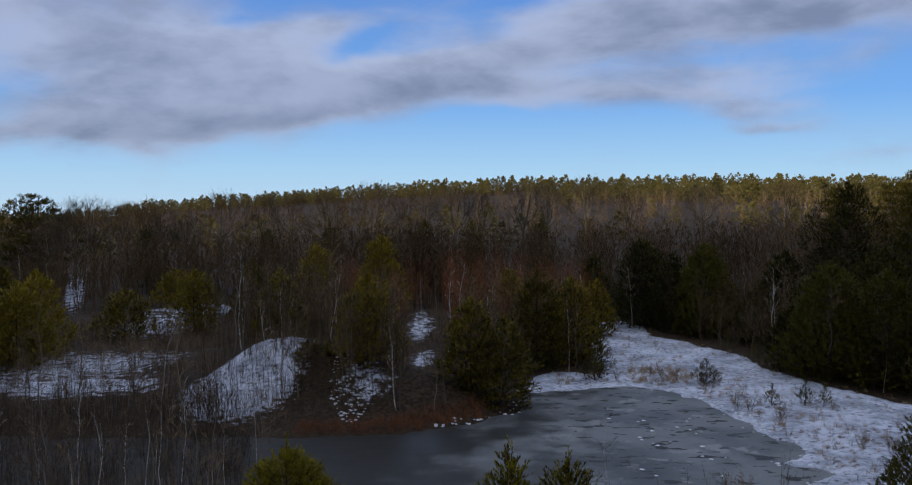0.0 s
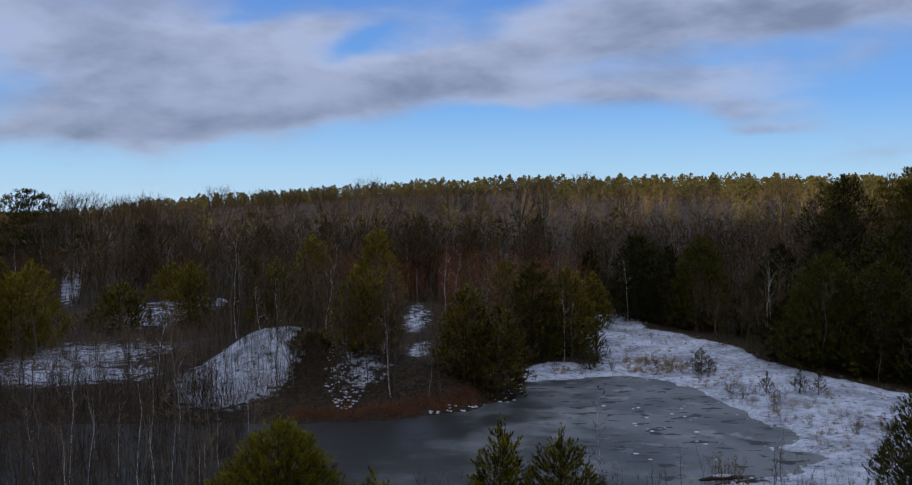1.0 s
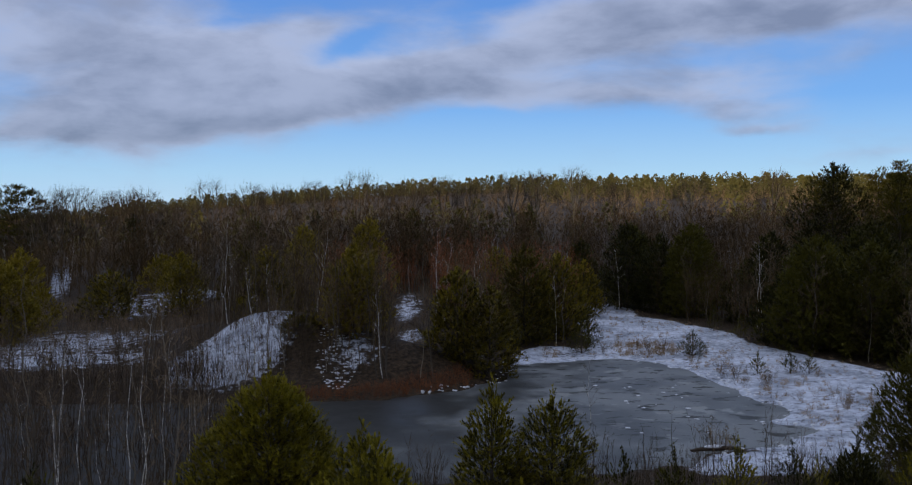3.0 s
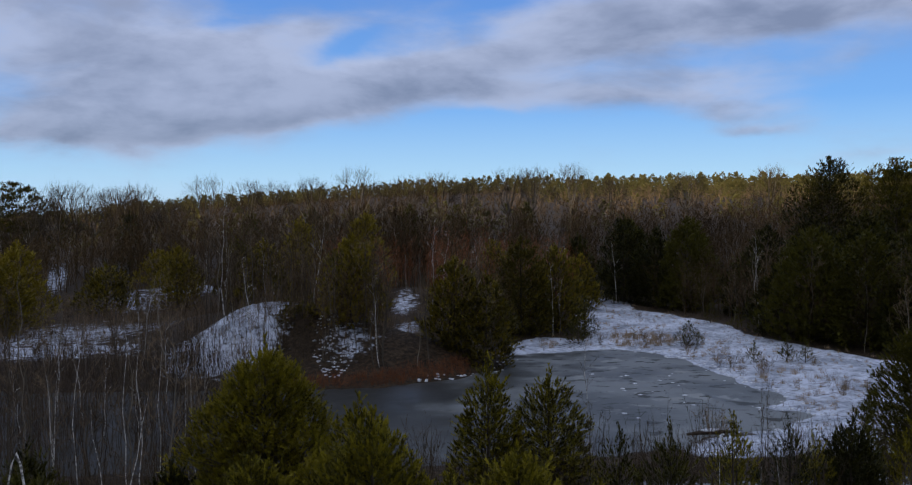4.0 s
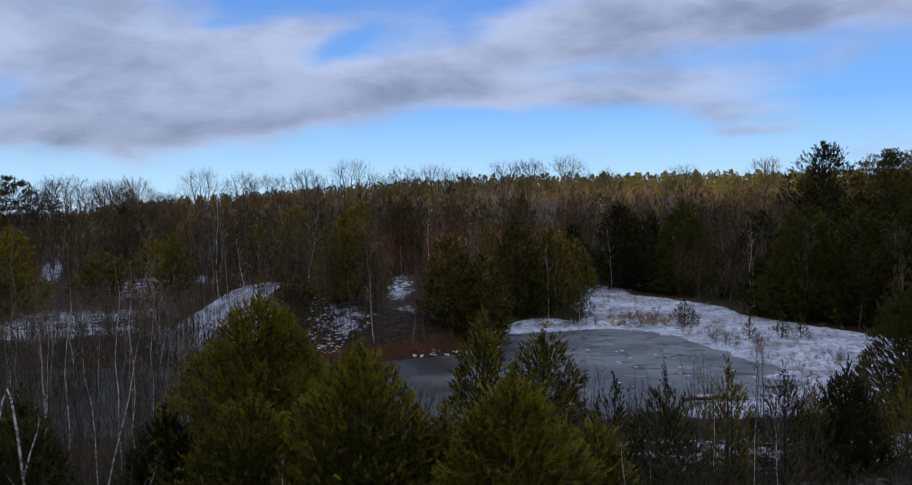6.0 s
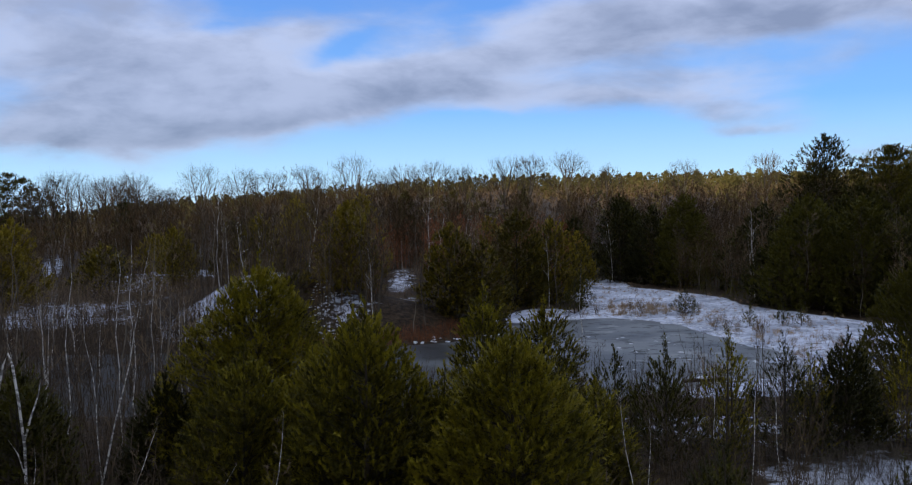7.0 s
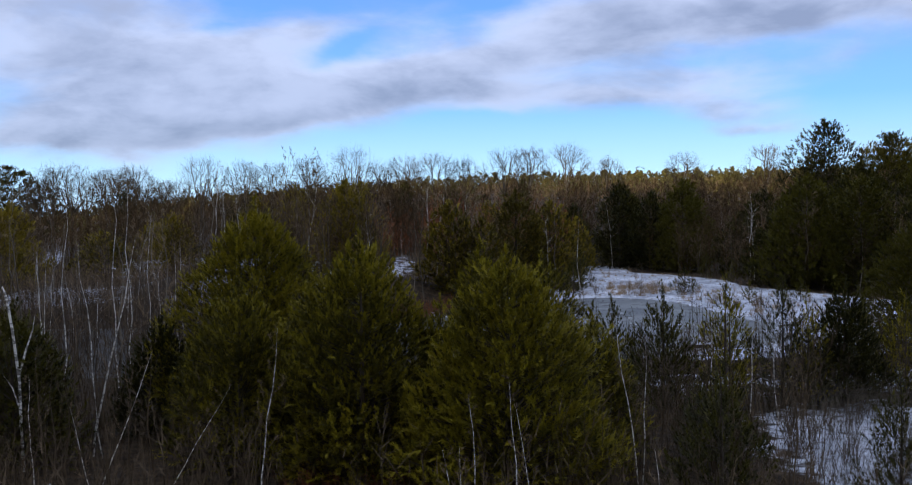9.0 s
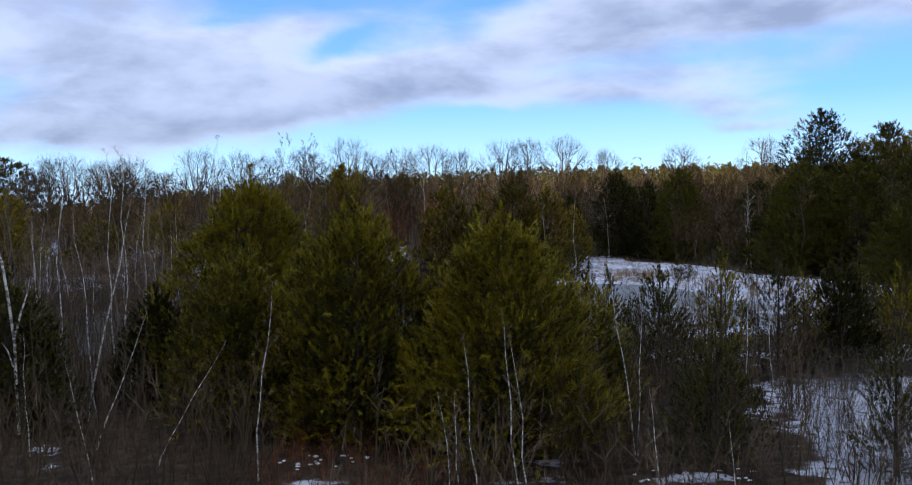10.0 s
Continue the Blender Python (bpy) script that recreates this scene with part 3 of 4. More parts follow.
# the young pines on the near bank: x, y, height, width, shoots
YOUNG = "bushy young white pine with dense olive green needles"
SAPLING = "small white pine sapling with upright candle shoots"
BUSHY = [(-7.5, 38, 8.9, 8.6, 5800), (-6.6, 31, 6.0, 4.8, 1500), (-2.1, 29.5, 7.5, 6.4, 2800), (2.7, 26.8, 7.1, 6.4, 3200), (-4.4, 33, 5.6, 4.6, 1100), (0.6, 30.5, 5.2, 4.2, 1000), (2.7, 45, 7.0, 3.8, 1100), (6.0, 46, 6.2, 5.2, 1500), (-15.2, 32, 5.2, 4.6, 1200), (30, 53, 8.0, 6.6, 2600), (-3.2, 36, 6.8, 4.5, 1200), (-11, 36, 4.2, 3.8, 800), (-17.5, 37, 4.5, 4.0, 800)]
SMALL = [(10.6, 38.5, 4.9, 3.2, 900), (13.4, 38.5, 5.5, 2.4, 420), (16.2, 39, 5.2, 3.4, 640), (19.6, 40.2, 4.8, 3.6, 900), (8.8, 41, 4.3, 2.3, 380), (8.8, 25, 3.7, 3.0, 560), (13.6, 24, 3.4, 2.4, 360), (23.5, 42, 4.4, 3.4, 765), (28.5, 45, 5.2, 3.9, 1000), (17.8, 40, 4.2, 2.3, 400), (6.0, 31, 5.0, 3.7, 1000), (14.6, 41.5, 4.4, 2.2, 300), (21.6, 43, 4.4, 2.6, 500), (10.2, 30, 2.3, 2.6, 420)]
for q, (x, y, h, w, many) in enumerate(BUSHY + SMALL):
    if w > 3.5:
        thing = add_pine(YOUNG, "young pines on the near bank", 100 + q, h, w, int(many * 1.25), 0.46, 17, 0.19, 0.037, first=0.0, gaps=0.05, point=0.56, ragged=0.22, tuft=9, spread=0.3, leader=1.1 if h > 8 else 0.7, needle_mat=DARK_NEEDLES if abs(x) > 10 else None)
    else:
        thing = add_pine(SAPLING, "young pines on the near bank", 100 + q, h * 0.98, w, int(many * 0.7), 0.5, 17, 0.17, 0.027, first=0.03, gaps=0.1, point=0.55, ragged=0.3, leader=0.8, tuft=7, spread=0.24, lift=(0.5, 1.6), needle_mat=DARK_NEEDLES if q % 2 or y < 32 else None)
    stand(thing, x, y, q * 47)

# pines across the pond and along the meadow
MID = "dark green white pine standing among bare woods"
MEADOW_PINES = [(32.5, 153, 15.8, 10), (37, 147, 13.6, 9), (40.4, 141, 15.6, 10), (45, 104, 14.2, 11), (44.6, 111, 9.6, 9), (49, 98.5, 14, 9), (52.5, 93, 11.2, 8), (54, 109, 16, 12), (61, 104, 14, 11), (50, 119, 13, 10), (56, 126, 14, 10), (27, 171, 12, 9), (47, 158, 13, 9), (57, 150, 14, 10), (38, 172, 15, 10), (66, 128, 14, 10), (71, 118, 15, 11), (47, 133, 10, 8), (64, 112, 16, 11), (58, 97, 12, 9)]
BANK_PINES = [(-9.6, 94, 13.6, 7.4), (-13.5, 156, 16.6, 9), (1.6, 92, 11.2, 7), (4.9, 90, 9.4, 6.5), (10.4, 111, 13, 9), (15.4, 116, 11.6, 8.5), (23, 142, 9.4, 6), (-24, 118, 12.4, 8), (-22.8, 142, 15.4, 9), (-53, 138, 8.3, 10), (-57, 112, 11, 10), (-62, 105, 12, 10), (-59, 121, 12.3, 9), (-67, 120, 11, 9), (-15.4, 94.5, 5.6, 4), (-49, 166, 9, 8), (-44, 145, 11, 8), (-35, 150, 12, 8), (8, 131, 12, 8), (-72, 135, 13, 10), (-55.5, 171, 9.5, 8)]
for q, (x, y, level, w) in enumerate(MEADOW_PINES + BANK_PINES):
    h = level - ground_z(x, y) - 0.4
    stand(add_pine(MID, "pines across the pond", 200 + q, h, w, int(15 * h * w), 0.7, 7, 0.5, 0.115, first=0.0, gaps=0.1, point=0.52, ragged=0.22, leader=0.4, spread=0.6, needle_mat=DARK_NEEDLES if q < len(MEADOW_PINES) else OLIVE_NEEDLES), x, y, q * 31)
SKYLINE_PINES = [(-76, 213, 17, 7), (-31, 214, 17.4, 8), (-8, 215, 18.6, 8), (4, 218, 18.4, 7), (-46, 212, 16.4, 7), (22, 222, 19, 8)]
for q, (x, y, level, w) in enumerate(SKYLINE_PINES):
    h = level - ground_z(x, y)
    stand(add_pine(MID, "pines across the pond", 260 + q, h, w, int(8 * h * w), 0.8, 6, 0.6, 0.12, first=0.1, gaps=0.2, point=0.5, ragged=0.3, leader=0.3, spread=0.8, needle_mat=DARK_NEEDLES), x, y, q * 31)
TALL = "tall old white pine with layered dark boughs"
for q, (x, y, h, w) in enumerate([(66.7, 147.5, 25.0, 15), (88, 166, 24.6, 10), (98, 180, 19.5, 10), (-124, 253, 25.5, 29), (144, 272, 27, 15), (132, 262, 25, 14), (158, 285, 27, 15), (118, 268, 22, 13)]):
    stand(add_pine(TALL, "tall pines", 300 + q, h, w, int(11 * h * min(w, 24)), 0.7, 8, 0.5, 0.10, first=0.15, gaps=0.25, point=0.42, ragged=0.32, layers=0 if q == 0 else int(h / 2.2), leader=0.3, spread=0.85, needle_mat=DARK_NEEDLES), x, y, q * 31)

# birches of the near bank: x, y, height, how far the top leans across
NEAR_BIRCH = "slender leafless birch with chalky white bark"
OPEN_BIRCHES = [(-12.1, 32.5, 8.6, -0.8), (-12.6, 32.7, 9.0, 1.8), (-9.2, 24.6, 3.8, -0.75), (-7.9, 26, 4.1, 2.2), (-4.5, 24.4, 6.1, 0.5), (-10.5, 28, 5.0, 1.8), (-12.6, 28, 4.3, -0.1), (-12.5, 39, 9.9, 0.2), (-11, 39.5, 8.7, -0.2), (-9.5, 40, 12.0, 0.1), (-13.5, 40, 11.5, -0.2), (-11.6, 41, 8.3, -0.3), (-17, 39, 8.0, -0.4), (-17.6, 40, 8.2, -0.3), (-16.4, 39, 10.8, 0.3), (-14.7, 41, 11.3, -0.1), (-19.5, 44, 8.4, 0.4), (-21, 47, 8.0, -0.3)]
PINE_BIRCHES = [(2.46, 17, 6.0, -0.5), (2.5, 17.1, 5.4, -0.4), (1.67, 18, 5.4, -0.5), (0.92, 19, 4.0, -0.3), (1.1, 19.2, 4.0, -0.1), (6.7, 26, 6.3, -0.8), (6.8, 26.4, 5.4, 0.1), (5.4, 18, 4.2, -0.3), (7.1, 18, 3.4, -0.3), (12.0, 36, 5.6, 0.0), (13.2, 35, 5.0, 0.2), (14.8, 36, 5.2, -0.4), (8.76, 48.5, 9.6, -0.3)]
for q, (x, y, h, dx) in enumerate(OPEN_BIRCHES + PINE_BIRCHES):
    stand(add_bare("birch", 400 + q, NEAR_BIRCH, "birch tree", "birches on the near bank", BIRCH, TWIG, TWIG, True, h=h, spread=0.13, limbs=9, subs=3, twigs=4, first=0.35, thick=0.0048 if abs(dx) > 1 else 0.0040 if h < 8 else 0.0028, lean=0.15, top=(dx, 0.0), fine=0.006, rise=(35, 65)), x, y)

# an old birch bent right over by snow
bent = new("birch")
part("trunk", tri_mesh("trunk", *stem([(0, 0, -0.3), (-0.08, 0, 1.6), (-0.12, 0.05, 3.2), (-0.3, 0, 5.0), (-0.48, 0, 6.2), (-0.62, 0, 6.62), (-0.80, 0, 6.2), (-0.98, 0, 5.2), (-1.08, 0.05, 4.0), (-1.05, 0.05, 3.0)], [0.06, 0.056, 0.052, 0.048, 0.043, 0.038, 0.034, 0.028, 0.018, 0.006], 7), [BIRCH]), bent)
part("limb", tri_mesh("limb", *stem([(-0.14, 0.05, 3.4), (0.12, 0.05, 4.3), (0.42, 0, 5.1), (0.5, 0, 5.6)], [0.045, 0.035, 0.02, 0.006], 6), [BIRCH]), bent)
part("limb", tri_mesh("limb", *stem([(-0.1, 0, 2.2), (-0.35, 0, 3.0), (-0.75, 0.1, 3.5)], [0.03, 0.02, 0.005], 6), [BIRCH]), bent)
stand(tagged(bent, "old white birch bent over into an arch", "birch tree"), -14.35, 31)

rng = random.Random(5)


def sown(count, x_of, y_range, fits):
    """Places strewn over a stretch of ground, where fits(x, y) holds."""
    g = np.random.default_rng(rng.randrange(10 ** 6))
    found = np.zeros((0, 2))
    while len(found) < count:
        y = g.uniform(*y_range, 4000)
        x = x_of(g.uniform(-1, 1, 4000), y)
        ok = fits(x, y)
        found = np.concatenate([found, np.column_stack([x, y])[ok]])
    return found[:count]


def wooded(x, y):
    """Where trees of the woods may stand."""
    return (outside(POND, x, y) > 2.5) & (outside(MEADOW, x, y) > 1.5) & (snow_cover(x, y) < 0.55) & (outside(FLATS, x, y) > 0) & (outside(TRACK, x, y) > 0)


def rows_at(places, kinds, lo, hi, tall=0.1):
    z = land(places[:, 0], places[:, 1])
    out = []
    for (x, y), h in zip(places, z):
        s = rng.uniform(lo, hi)
        out.append((rng.choice(kinds), x, y, h, rng.uniform(0, 6.3), s, s * rng.uniform(1 - tall, 1 + tall)))
    return out


def mass(name, variants, rows, mats, label, category):
    v, f, m = scatter(variants, rows)
    return tagged(new(name, tri_mesh(name, v, f, mats, m)), label, category, kind="stuff")


# birches and bare trees of the woods across the pond, each a thing
BIRCHES = [add_bare("birch", 450 + q, "slender leafless birch among the bare woods", "birch tree", "birches across the pond", BIRCH, BIRCH, TWIG, h=11, spread=0.16, limbs=9, subs=2, twigs=3, first=0.4, thick=0.0055, lean=0.2, top=(random.Random(q).uniform(-1.6, 1.6), 0), fine=0.014, rise=(35, 70)) for q in range(6)]
for q, ob in enumerate(BIRCHES):
    stand(ob, *[(-14, 97), (-18.7, 86), (30.6, 150), (-23, 118), (-1, 92), (-30, 121)][q], q * 60, 1.0 + 0.05 * q)
for x, y in sown(60, lambda u, y: 0.55 * u * y, (84, 190), wooded):
    again(rng.choice(BIRCHES), x, y, rng.uniform(0, 360), rng.uniform(0.7, 1.25))
for x, y in [(-27, 66), (-31, 70), (-24, 62), (-35, 64), (-20, 58), (-38, 72), (-29, 60), (-43, 68), (-17, 63), (-33, 58), (-47, 62), (-22, 70)]:
    again(rng.choice(BIRCHES), x, y, rng.uniform(0, 360), rng.uniform(0.5, 0.75))
TREES = [add_bare("bare_tree", 470 + q, "leafless grey-brown tree in the woods", "tree", "bare trees across the pond", BARK, TWIG, TWIG, h=12, spread=0.27, limbs=14, subs=3, twigs=5, first=0.2, thick=0.006, lean=0.25, fine=0.018) for q in range(6)]
for q, ob in enumerate(TREES):
    stand(ob, -30 + 9 * q, 122 + 2 * q, q * 60)
for x, y in sown(190, lambda u, y: 0.56 * u * y, (84, 135), wooded):
    again(rng.choice(TREES), x, y, rng.uniform(0, 360), rng.uniform(0.6, 1.1))
for x, y in [(-20, 50), (-17, 47), (-23, 52), (-26, 54), (-15, 49), (-13, 45), (-18.5, 55), (-21.5, 46), (-24, 48), (-11, 48), (-28, 57), (-16, 58)]:
    again(rng.choice(TREES), x, y, rng.uniform(0, 360), rng.uniform(0.72, 0.9))
# the tall oaks that stand up against the sky: x, y, height
def oak(seed, h):
    """A spreading bare oak: a bole that forks into limbs, which branch again and again to fill a round dome of fine twigs."""
    r = random.Random(seed)
    top = new("oak_tree")
    fork = np.array([r.uniform(-0.3, 0.3), r.uniform(-0.3, 0.3), h * 0.40])
    part("trunk", tri_mesh("trunk", *stem([(0, 0, -0.4), tuple(fork * 0.5 + np.array([0.15, 0, 0])), tuple(fork), (fork[0] * 1.5, fork[1], h * 0.55)], [0.34, 0.27, 0.22, 0.12], 6), [BARK]), top)
    heart = np.array([0, 0, h * 0.60])
    size = np.array([h * 0.31, h * 0.31, h * 0.36]) * np.array([r.uniform(0.85, 1.1), r.uniform(0.85, 1.1), 1.0])
    fine, middle = [], []

    def jitter(d, much):
        d = d + np.array([r.gauss(0, much), r.gauss(0, much), r.gauss(0, much)])
        return d / np.linalg.norm(d)

    for q in range(10):
        d = unit(q * 2.4 + r.uniform(-0.3, 0.3), radians(r.uniform(-5, 30) if q < 6 else r.uniform(45, 85)))
        end = heart + size * d * r.uniform(0.5, 0.62)
        mid = (fork + end) / 2 + np.array([d[0], d[1], -0.3]) * h * 0.02
        part("limb", tri_mesh("limb", *stem([tuple(fork + np.array([0, 0, h * r.uniform(-0.03, 0.08)])), tuple(mid), tuple(end)], [0.13, 0.10, 0.065], 4), [BARK]), top)
        for k in range(5):
            d1 = jitter(d, 0.34)
            b = heart + size * d1 * r.uniform(0.72, 0.88)
            base = mid + (end - mid) * r.uniform(0.3, 1.0)
            middle.append((*base, *b, 0.055, 0.032))
            for m in range(5):
                d2 = jitter(d1, 0.24)
                c = heart + size * d2 * r.uniform(0.88, 1.06)
                base2 = base + (b - base) * r.uniform(0.4, 1.0)
                fine.append((*base2, *c, 0.03))
                for w in range(9):
                    base3 = base2 + (c - base2) * r.uniform(0.3, 1.0)
                    fine.append((*base3, *(base3 + jitter(d2, 0.6) * h * r.uniform(0.03, 0.085)), 0.018))
    v, f, m = merged([(*tubes(middle, 3), 0), (*spikes(fine, 2), 0)])
    tagged(part("twig_crown", tri_mesh("twig_crown", v, f, [OAK_TWIG], m), top), kind="stuff")
    return tagged(top, "tall leafless oak with a spreading bare crown", "oak tree", "oaks on the skyline")


OAK_TWIG = speckled("oak_twigs", (0.04, 0.029, 0.017), (0.11, 0.082, 0.05), 0.5, big=0.05)
OAKS = [oak(490 + q, 20) for q in range(4)]
OAK_TOP = [float(np.percentile([v.co.z for v in ob.children[-1].data.vertices], 97)) for ob in OAKS]
SPOTS = [(-94.3, 225.2, 23.6), (-78.2, 225.2, 23.2), (-88.9, 235.2, 22.7), (-62.0, 230.2, 25.5), (-52.2, 235.2, 24.6), (-45.2, 240.2, 24.7), (-34.7, 235.2, 25.3), (-22.3, 230.2, 27.7), (-9.4, 240.2, 25.8), (-15.9, 240.2, 24.2), (-0.5, 245.2, 27.0), (7.8, 245.2, 25.7), (19.8, 250.2, 28.4), (26.6, 250.2, 28.7), (37.6, 252.2, 29.9), (51.5, 260.2, 26.4), (77.3, 270.2, 28.6), (99.9, 262.2, 29.7), (-102.0, 224, 20.5), (-91.5, 228, 21.5), (-76.0, 226, 21.0), (-72.0, 232, 20.0), (-69.0, 222, 19.0), (-99.5, 226, 23.4), (-83.5, 228, 22.6), (-80, 224, 20.5), (-97, 221, 19), (-106, 226, 18)]  # x, y, level of the top
for q, (x, y, z) in enumerate(SPOTS):
    scale = (z - ground_z(x, y)) / OAK_TOP[q % 4] * 1.04
    if q < 4:
        stand(OAKS[q], x, y, q * 60, scale)
    else:
        again(OAKS[q % 4], x, y, q * 77, scale)

# the woods beyond, as one mass
variants = []
for q in range(6):
    tr, li, tw = bare_tree(500 + q, 12, spread=0.25, limbs=17, subs=3, twigs=4, first=0.22, fine=0.030, thick=0.0050, lean=0.3, rise=(30, 62))
    mains = [(*own[0][:3], *own[2][3:6], own[0][6]) for own in li]
    variants.append(merged([(*tubes(tr, 3), 0), (*spikes(mains, 2), 1), (*spikes([g[:7] for own in li for g in own[3:]], 2), 1), (*spikes(tw, 2), 1)]))
rows = rows_at(sown(1000, lambda u, y: 0.58 * u * y, (86, 185), wooded), range(6), 0.5, 1.0)
# the tall woods that close the view behind, their tops a nearly level line
for x, y in sown(860, lambda u, y: -6 + 118 * u, (176, 226), wooded):
    z = ground_z(x, y)
    tall = (np.interp(x, [-124, -95, -73, -20, 60, 112], [8, 12.5, 16.6, 18.6, 19.5, 21]) - z) * rng.uniform(0.80, 1.04)
    rows.append((rng.randrange(6), x, y, z, rng.uniform(0, 6.3), tall / 9.5, tall / 11.6))
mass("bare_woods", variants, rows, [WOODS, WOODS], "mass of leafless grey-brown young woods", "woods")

redwood = lambda x, y: wooded(x, y) & (np.hypot((x - 2) / 26, (y - 160) / 45) < 1)
mass("reddish_woods", variants, rows_at(sown(430, lambda u, y: 2 + 26 * u, (112, 205), redwood), range(6), 0.55, 1.0), [RED_TWIG, RED_TWIG], "reddish-brown leafless saplings in the woods", "woods")

far = []
for q in range(6):
    tr, bo, sp, ti = pine(600 + q, 15.0, 11.5, 80, 1.0, 4, 1.6, 0.8, first=0.05, gaps=0.1, point=0.36, ragged=0.3, leader=0.2, tuft=5, spread=1.0, lift=(-0.1, 0.5))
    far.append(merged([(*tubes(tr, 3), 0), (*spikes(sp, 2), 1)]))
for q in range(4):
    tr, li, tw = bare_tree(620 + q, 15, spread=0.26, limbs=11, subs=2, twigs=2, first=0.2, fine=0.24, thick=0.010, rise=(28, 62))
    far.append(merged([(*tubes(tr[::2], 3), 0), (*spikes([s[:7] for s in sum(li, [])], 2), 2), (*spikes(tw, 2), 2)]))
# darker copies of the bare trees, with the ridge's shade in their colour
far += [(v, f, m * 0 + 3) for v, f, m in far[6:]]
everywhere = lambda x, y: x > -1e9
g = np.random.default_rng(31)
a, r = g.uniform(-0.58, 0.58, 2100), g.random(2100) ** 0.7
y = 270 + (1.01 * crest_distance(a) - 270) * r
# pale copies on the sunlit side, dark ones where the ridge is shaded
sunny = a > 0.02
rows = rows_at(np.column_stack([a * y, y])[sunny], range(6, 10), 0.7, 1.1) + rows_at(np.column_stack([a * y, y])[~sunny], range(10, 14), 0.7, 1.1)
a = g.uniform(-0.6, 0.6, 1150)
r = np.where(a > 0.1, g.uniform(0.55, 1.03, 1150), g.uniform(0.82, 1.04, 1150))
y = r * crest_distance(a)
right = a > -0.05
pines = rows_at(np.column_stack([a * y, y])[~right], range(3), 0.85, 1.4) + rows_at(np.column_stack([a * y, y])[right], range(3, 6), 0.9, 1.5, 0.2)
rows += [(k, x, y, z - 1.5, turn, s, h) for k, x, y, z, turn, s, h in pines]
rows += rows_at(sown(70, lambda u, y: 0.60 * u * y, (300, 600), wooded), range(3, 6), 0.5, 0.9)
# pines added on the unseen hill behind, to lengthen its shadow
rows += rows_at(sown(200, lambda u, y: 430 * u - 320, (-150, -100), everywhere), range(3), 1.0, 1.4)
mass("far_woods", far, rows, [FAR_BARK, FAR_NEEDLES, FAR_BARK, WOODS], "far wooded ridge of pines and bare trees, with unseen shading pines behind", "woods")

# ---- brush ----
brush = []
for q in range(6):
    v, f = spikes(shrub(700 + q, 3.4, 8, 1.6, 9, 0.013), 2)
    brush.append((v, f, np.zeros(len(f))))
for q in range(6):
    tr, li, tw = bare_tree(720 + q, 6.0, spread=0.2, limbs=10, subs=2, twigs=3, first=0.2, thick=0.006, lean=0.25, fine=0.016, rise=(30, 65))
    brush.append(merged([(*tubes(tr[::1], 3), 0), (*spikes([g[:7] for g in sum(li, [])], 2), 0), (*spikes(tw, 2), 0)]))
flooded = lambda x, y: (outside(POND, x, y) < 6) & (x < -13 - 0.25 * (y - 55)) & (y < 90)
flats = lambda x, y: (x < -16) & (outside(POND, x, y) > 1) & (snow_cover(x, y) < 1.2)
near = lambda x, y: (outside(POND, x, y) > 1) & (y > 14 + 0.2 * np.abs(x)) & (snow_cover(x, y) < 0.62) & (np.hypot((x + 1) / 3.4, (y - 25.5) / 3.2) > 1)
leafy = lambda x, y: near(x, y) & (np.abs(x + 1.5) > 0.12 * y)
rows = rows_at(sown(330, lambda u, y: -35 + 32 * u, (52, 90), flooded), range(6), 0.7, 1.4)
rows += rows_at(sown(430, lambda u, y: -34 + 30 * u, (50, 84), flooded), range(6, 12), 0.6, 1.15)
mass("marsh_brush", brush, rows, [MARSH_TWIG], "dark leafless brush standing in the flooded pond edge", "brush")
knoll = lambda x, y: (outside(POND, x, y) > 0.5) & (np.hypot((x + 12) / 8, (y - 91) / 9) < 1) & (snow_cover(x, y) < 0.5)
rows = rows_at(sown(130, lambda u, y: -12 + 8 * u, (80, 101), knoll), range(12), 0.4, 1.0)
heap = lambda x, y: (outside(POND, x, y) > 0) & (np.hypot((x + 22) / 8, (y - 94) / 8) < 1)
rows += rows_at(sown(90, lambda u, y: -22 + 8 * u, (84, 104), heap), range(6), 0.35, 0.8)
rows += rows_at(sown(60, lambda u, y: -20 + 9 * u, (82, 100), heap), range(6, 12), 0.5, 0.9)
rows += rows_at(sown(380, lambda u, y: -46 + 32 * u, (84, 150), flats), range(6), 0.5, 1.05)
rows += rows_at(sown(200, lambda u, y: -44 + 22 * u, (79, 92), flats), range(12), 0.5, 1.0)
rows += rows_at(sown(850, lambda u, y: 2 + 28 * u, (14, 53), near), range(6), 0.5, 1.15)
rows += rows_at(sown(220, lambda u, y: -2 + 30 * u, (22, 53), leafy), range(6, 12), 0.5, 1.0)
mass("alder_brush", brush, rows, [TWIG], "leafless grey-brown alder and birch brush", "brush")
rows = rows_at(sown(1000, lambda u, y: -44 + 28 * u, (82, 150), flats), range(6), 0.35, 0.95)
clearing = lambda x, y: outside(TRACK, x, y) < 0
rows += rows_at(sown(110, lambda u, y: -4 + 8 * u, (90, 160), clearing), range(6), 0.3, 0.8)
mass("grey_brush", brush, rows, [FAR_BARK], "pale grey dead brush on the snowy flats", "brush")
snowy = lambda x, y: (outside(POND, x, y) > 1) & (snow_cover(x, y) > 0.55)
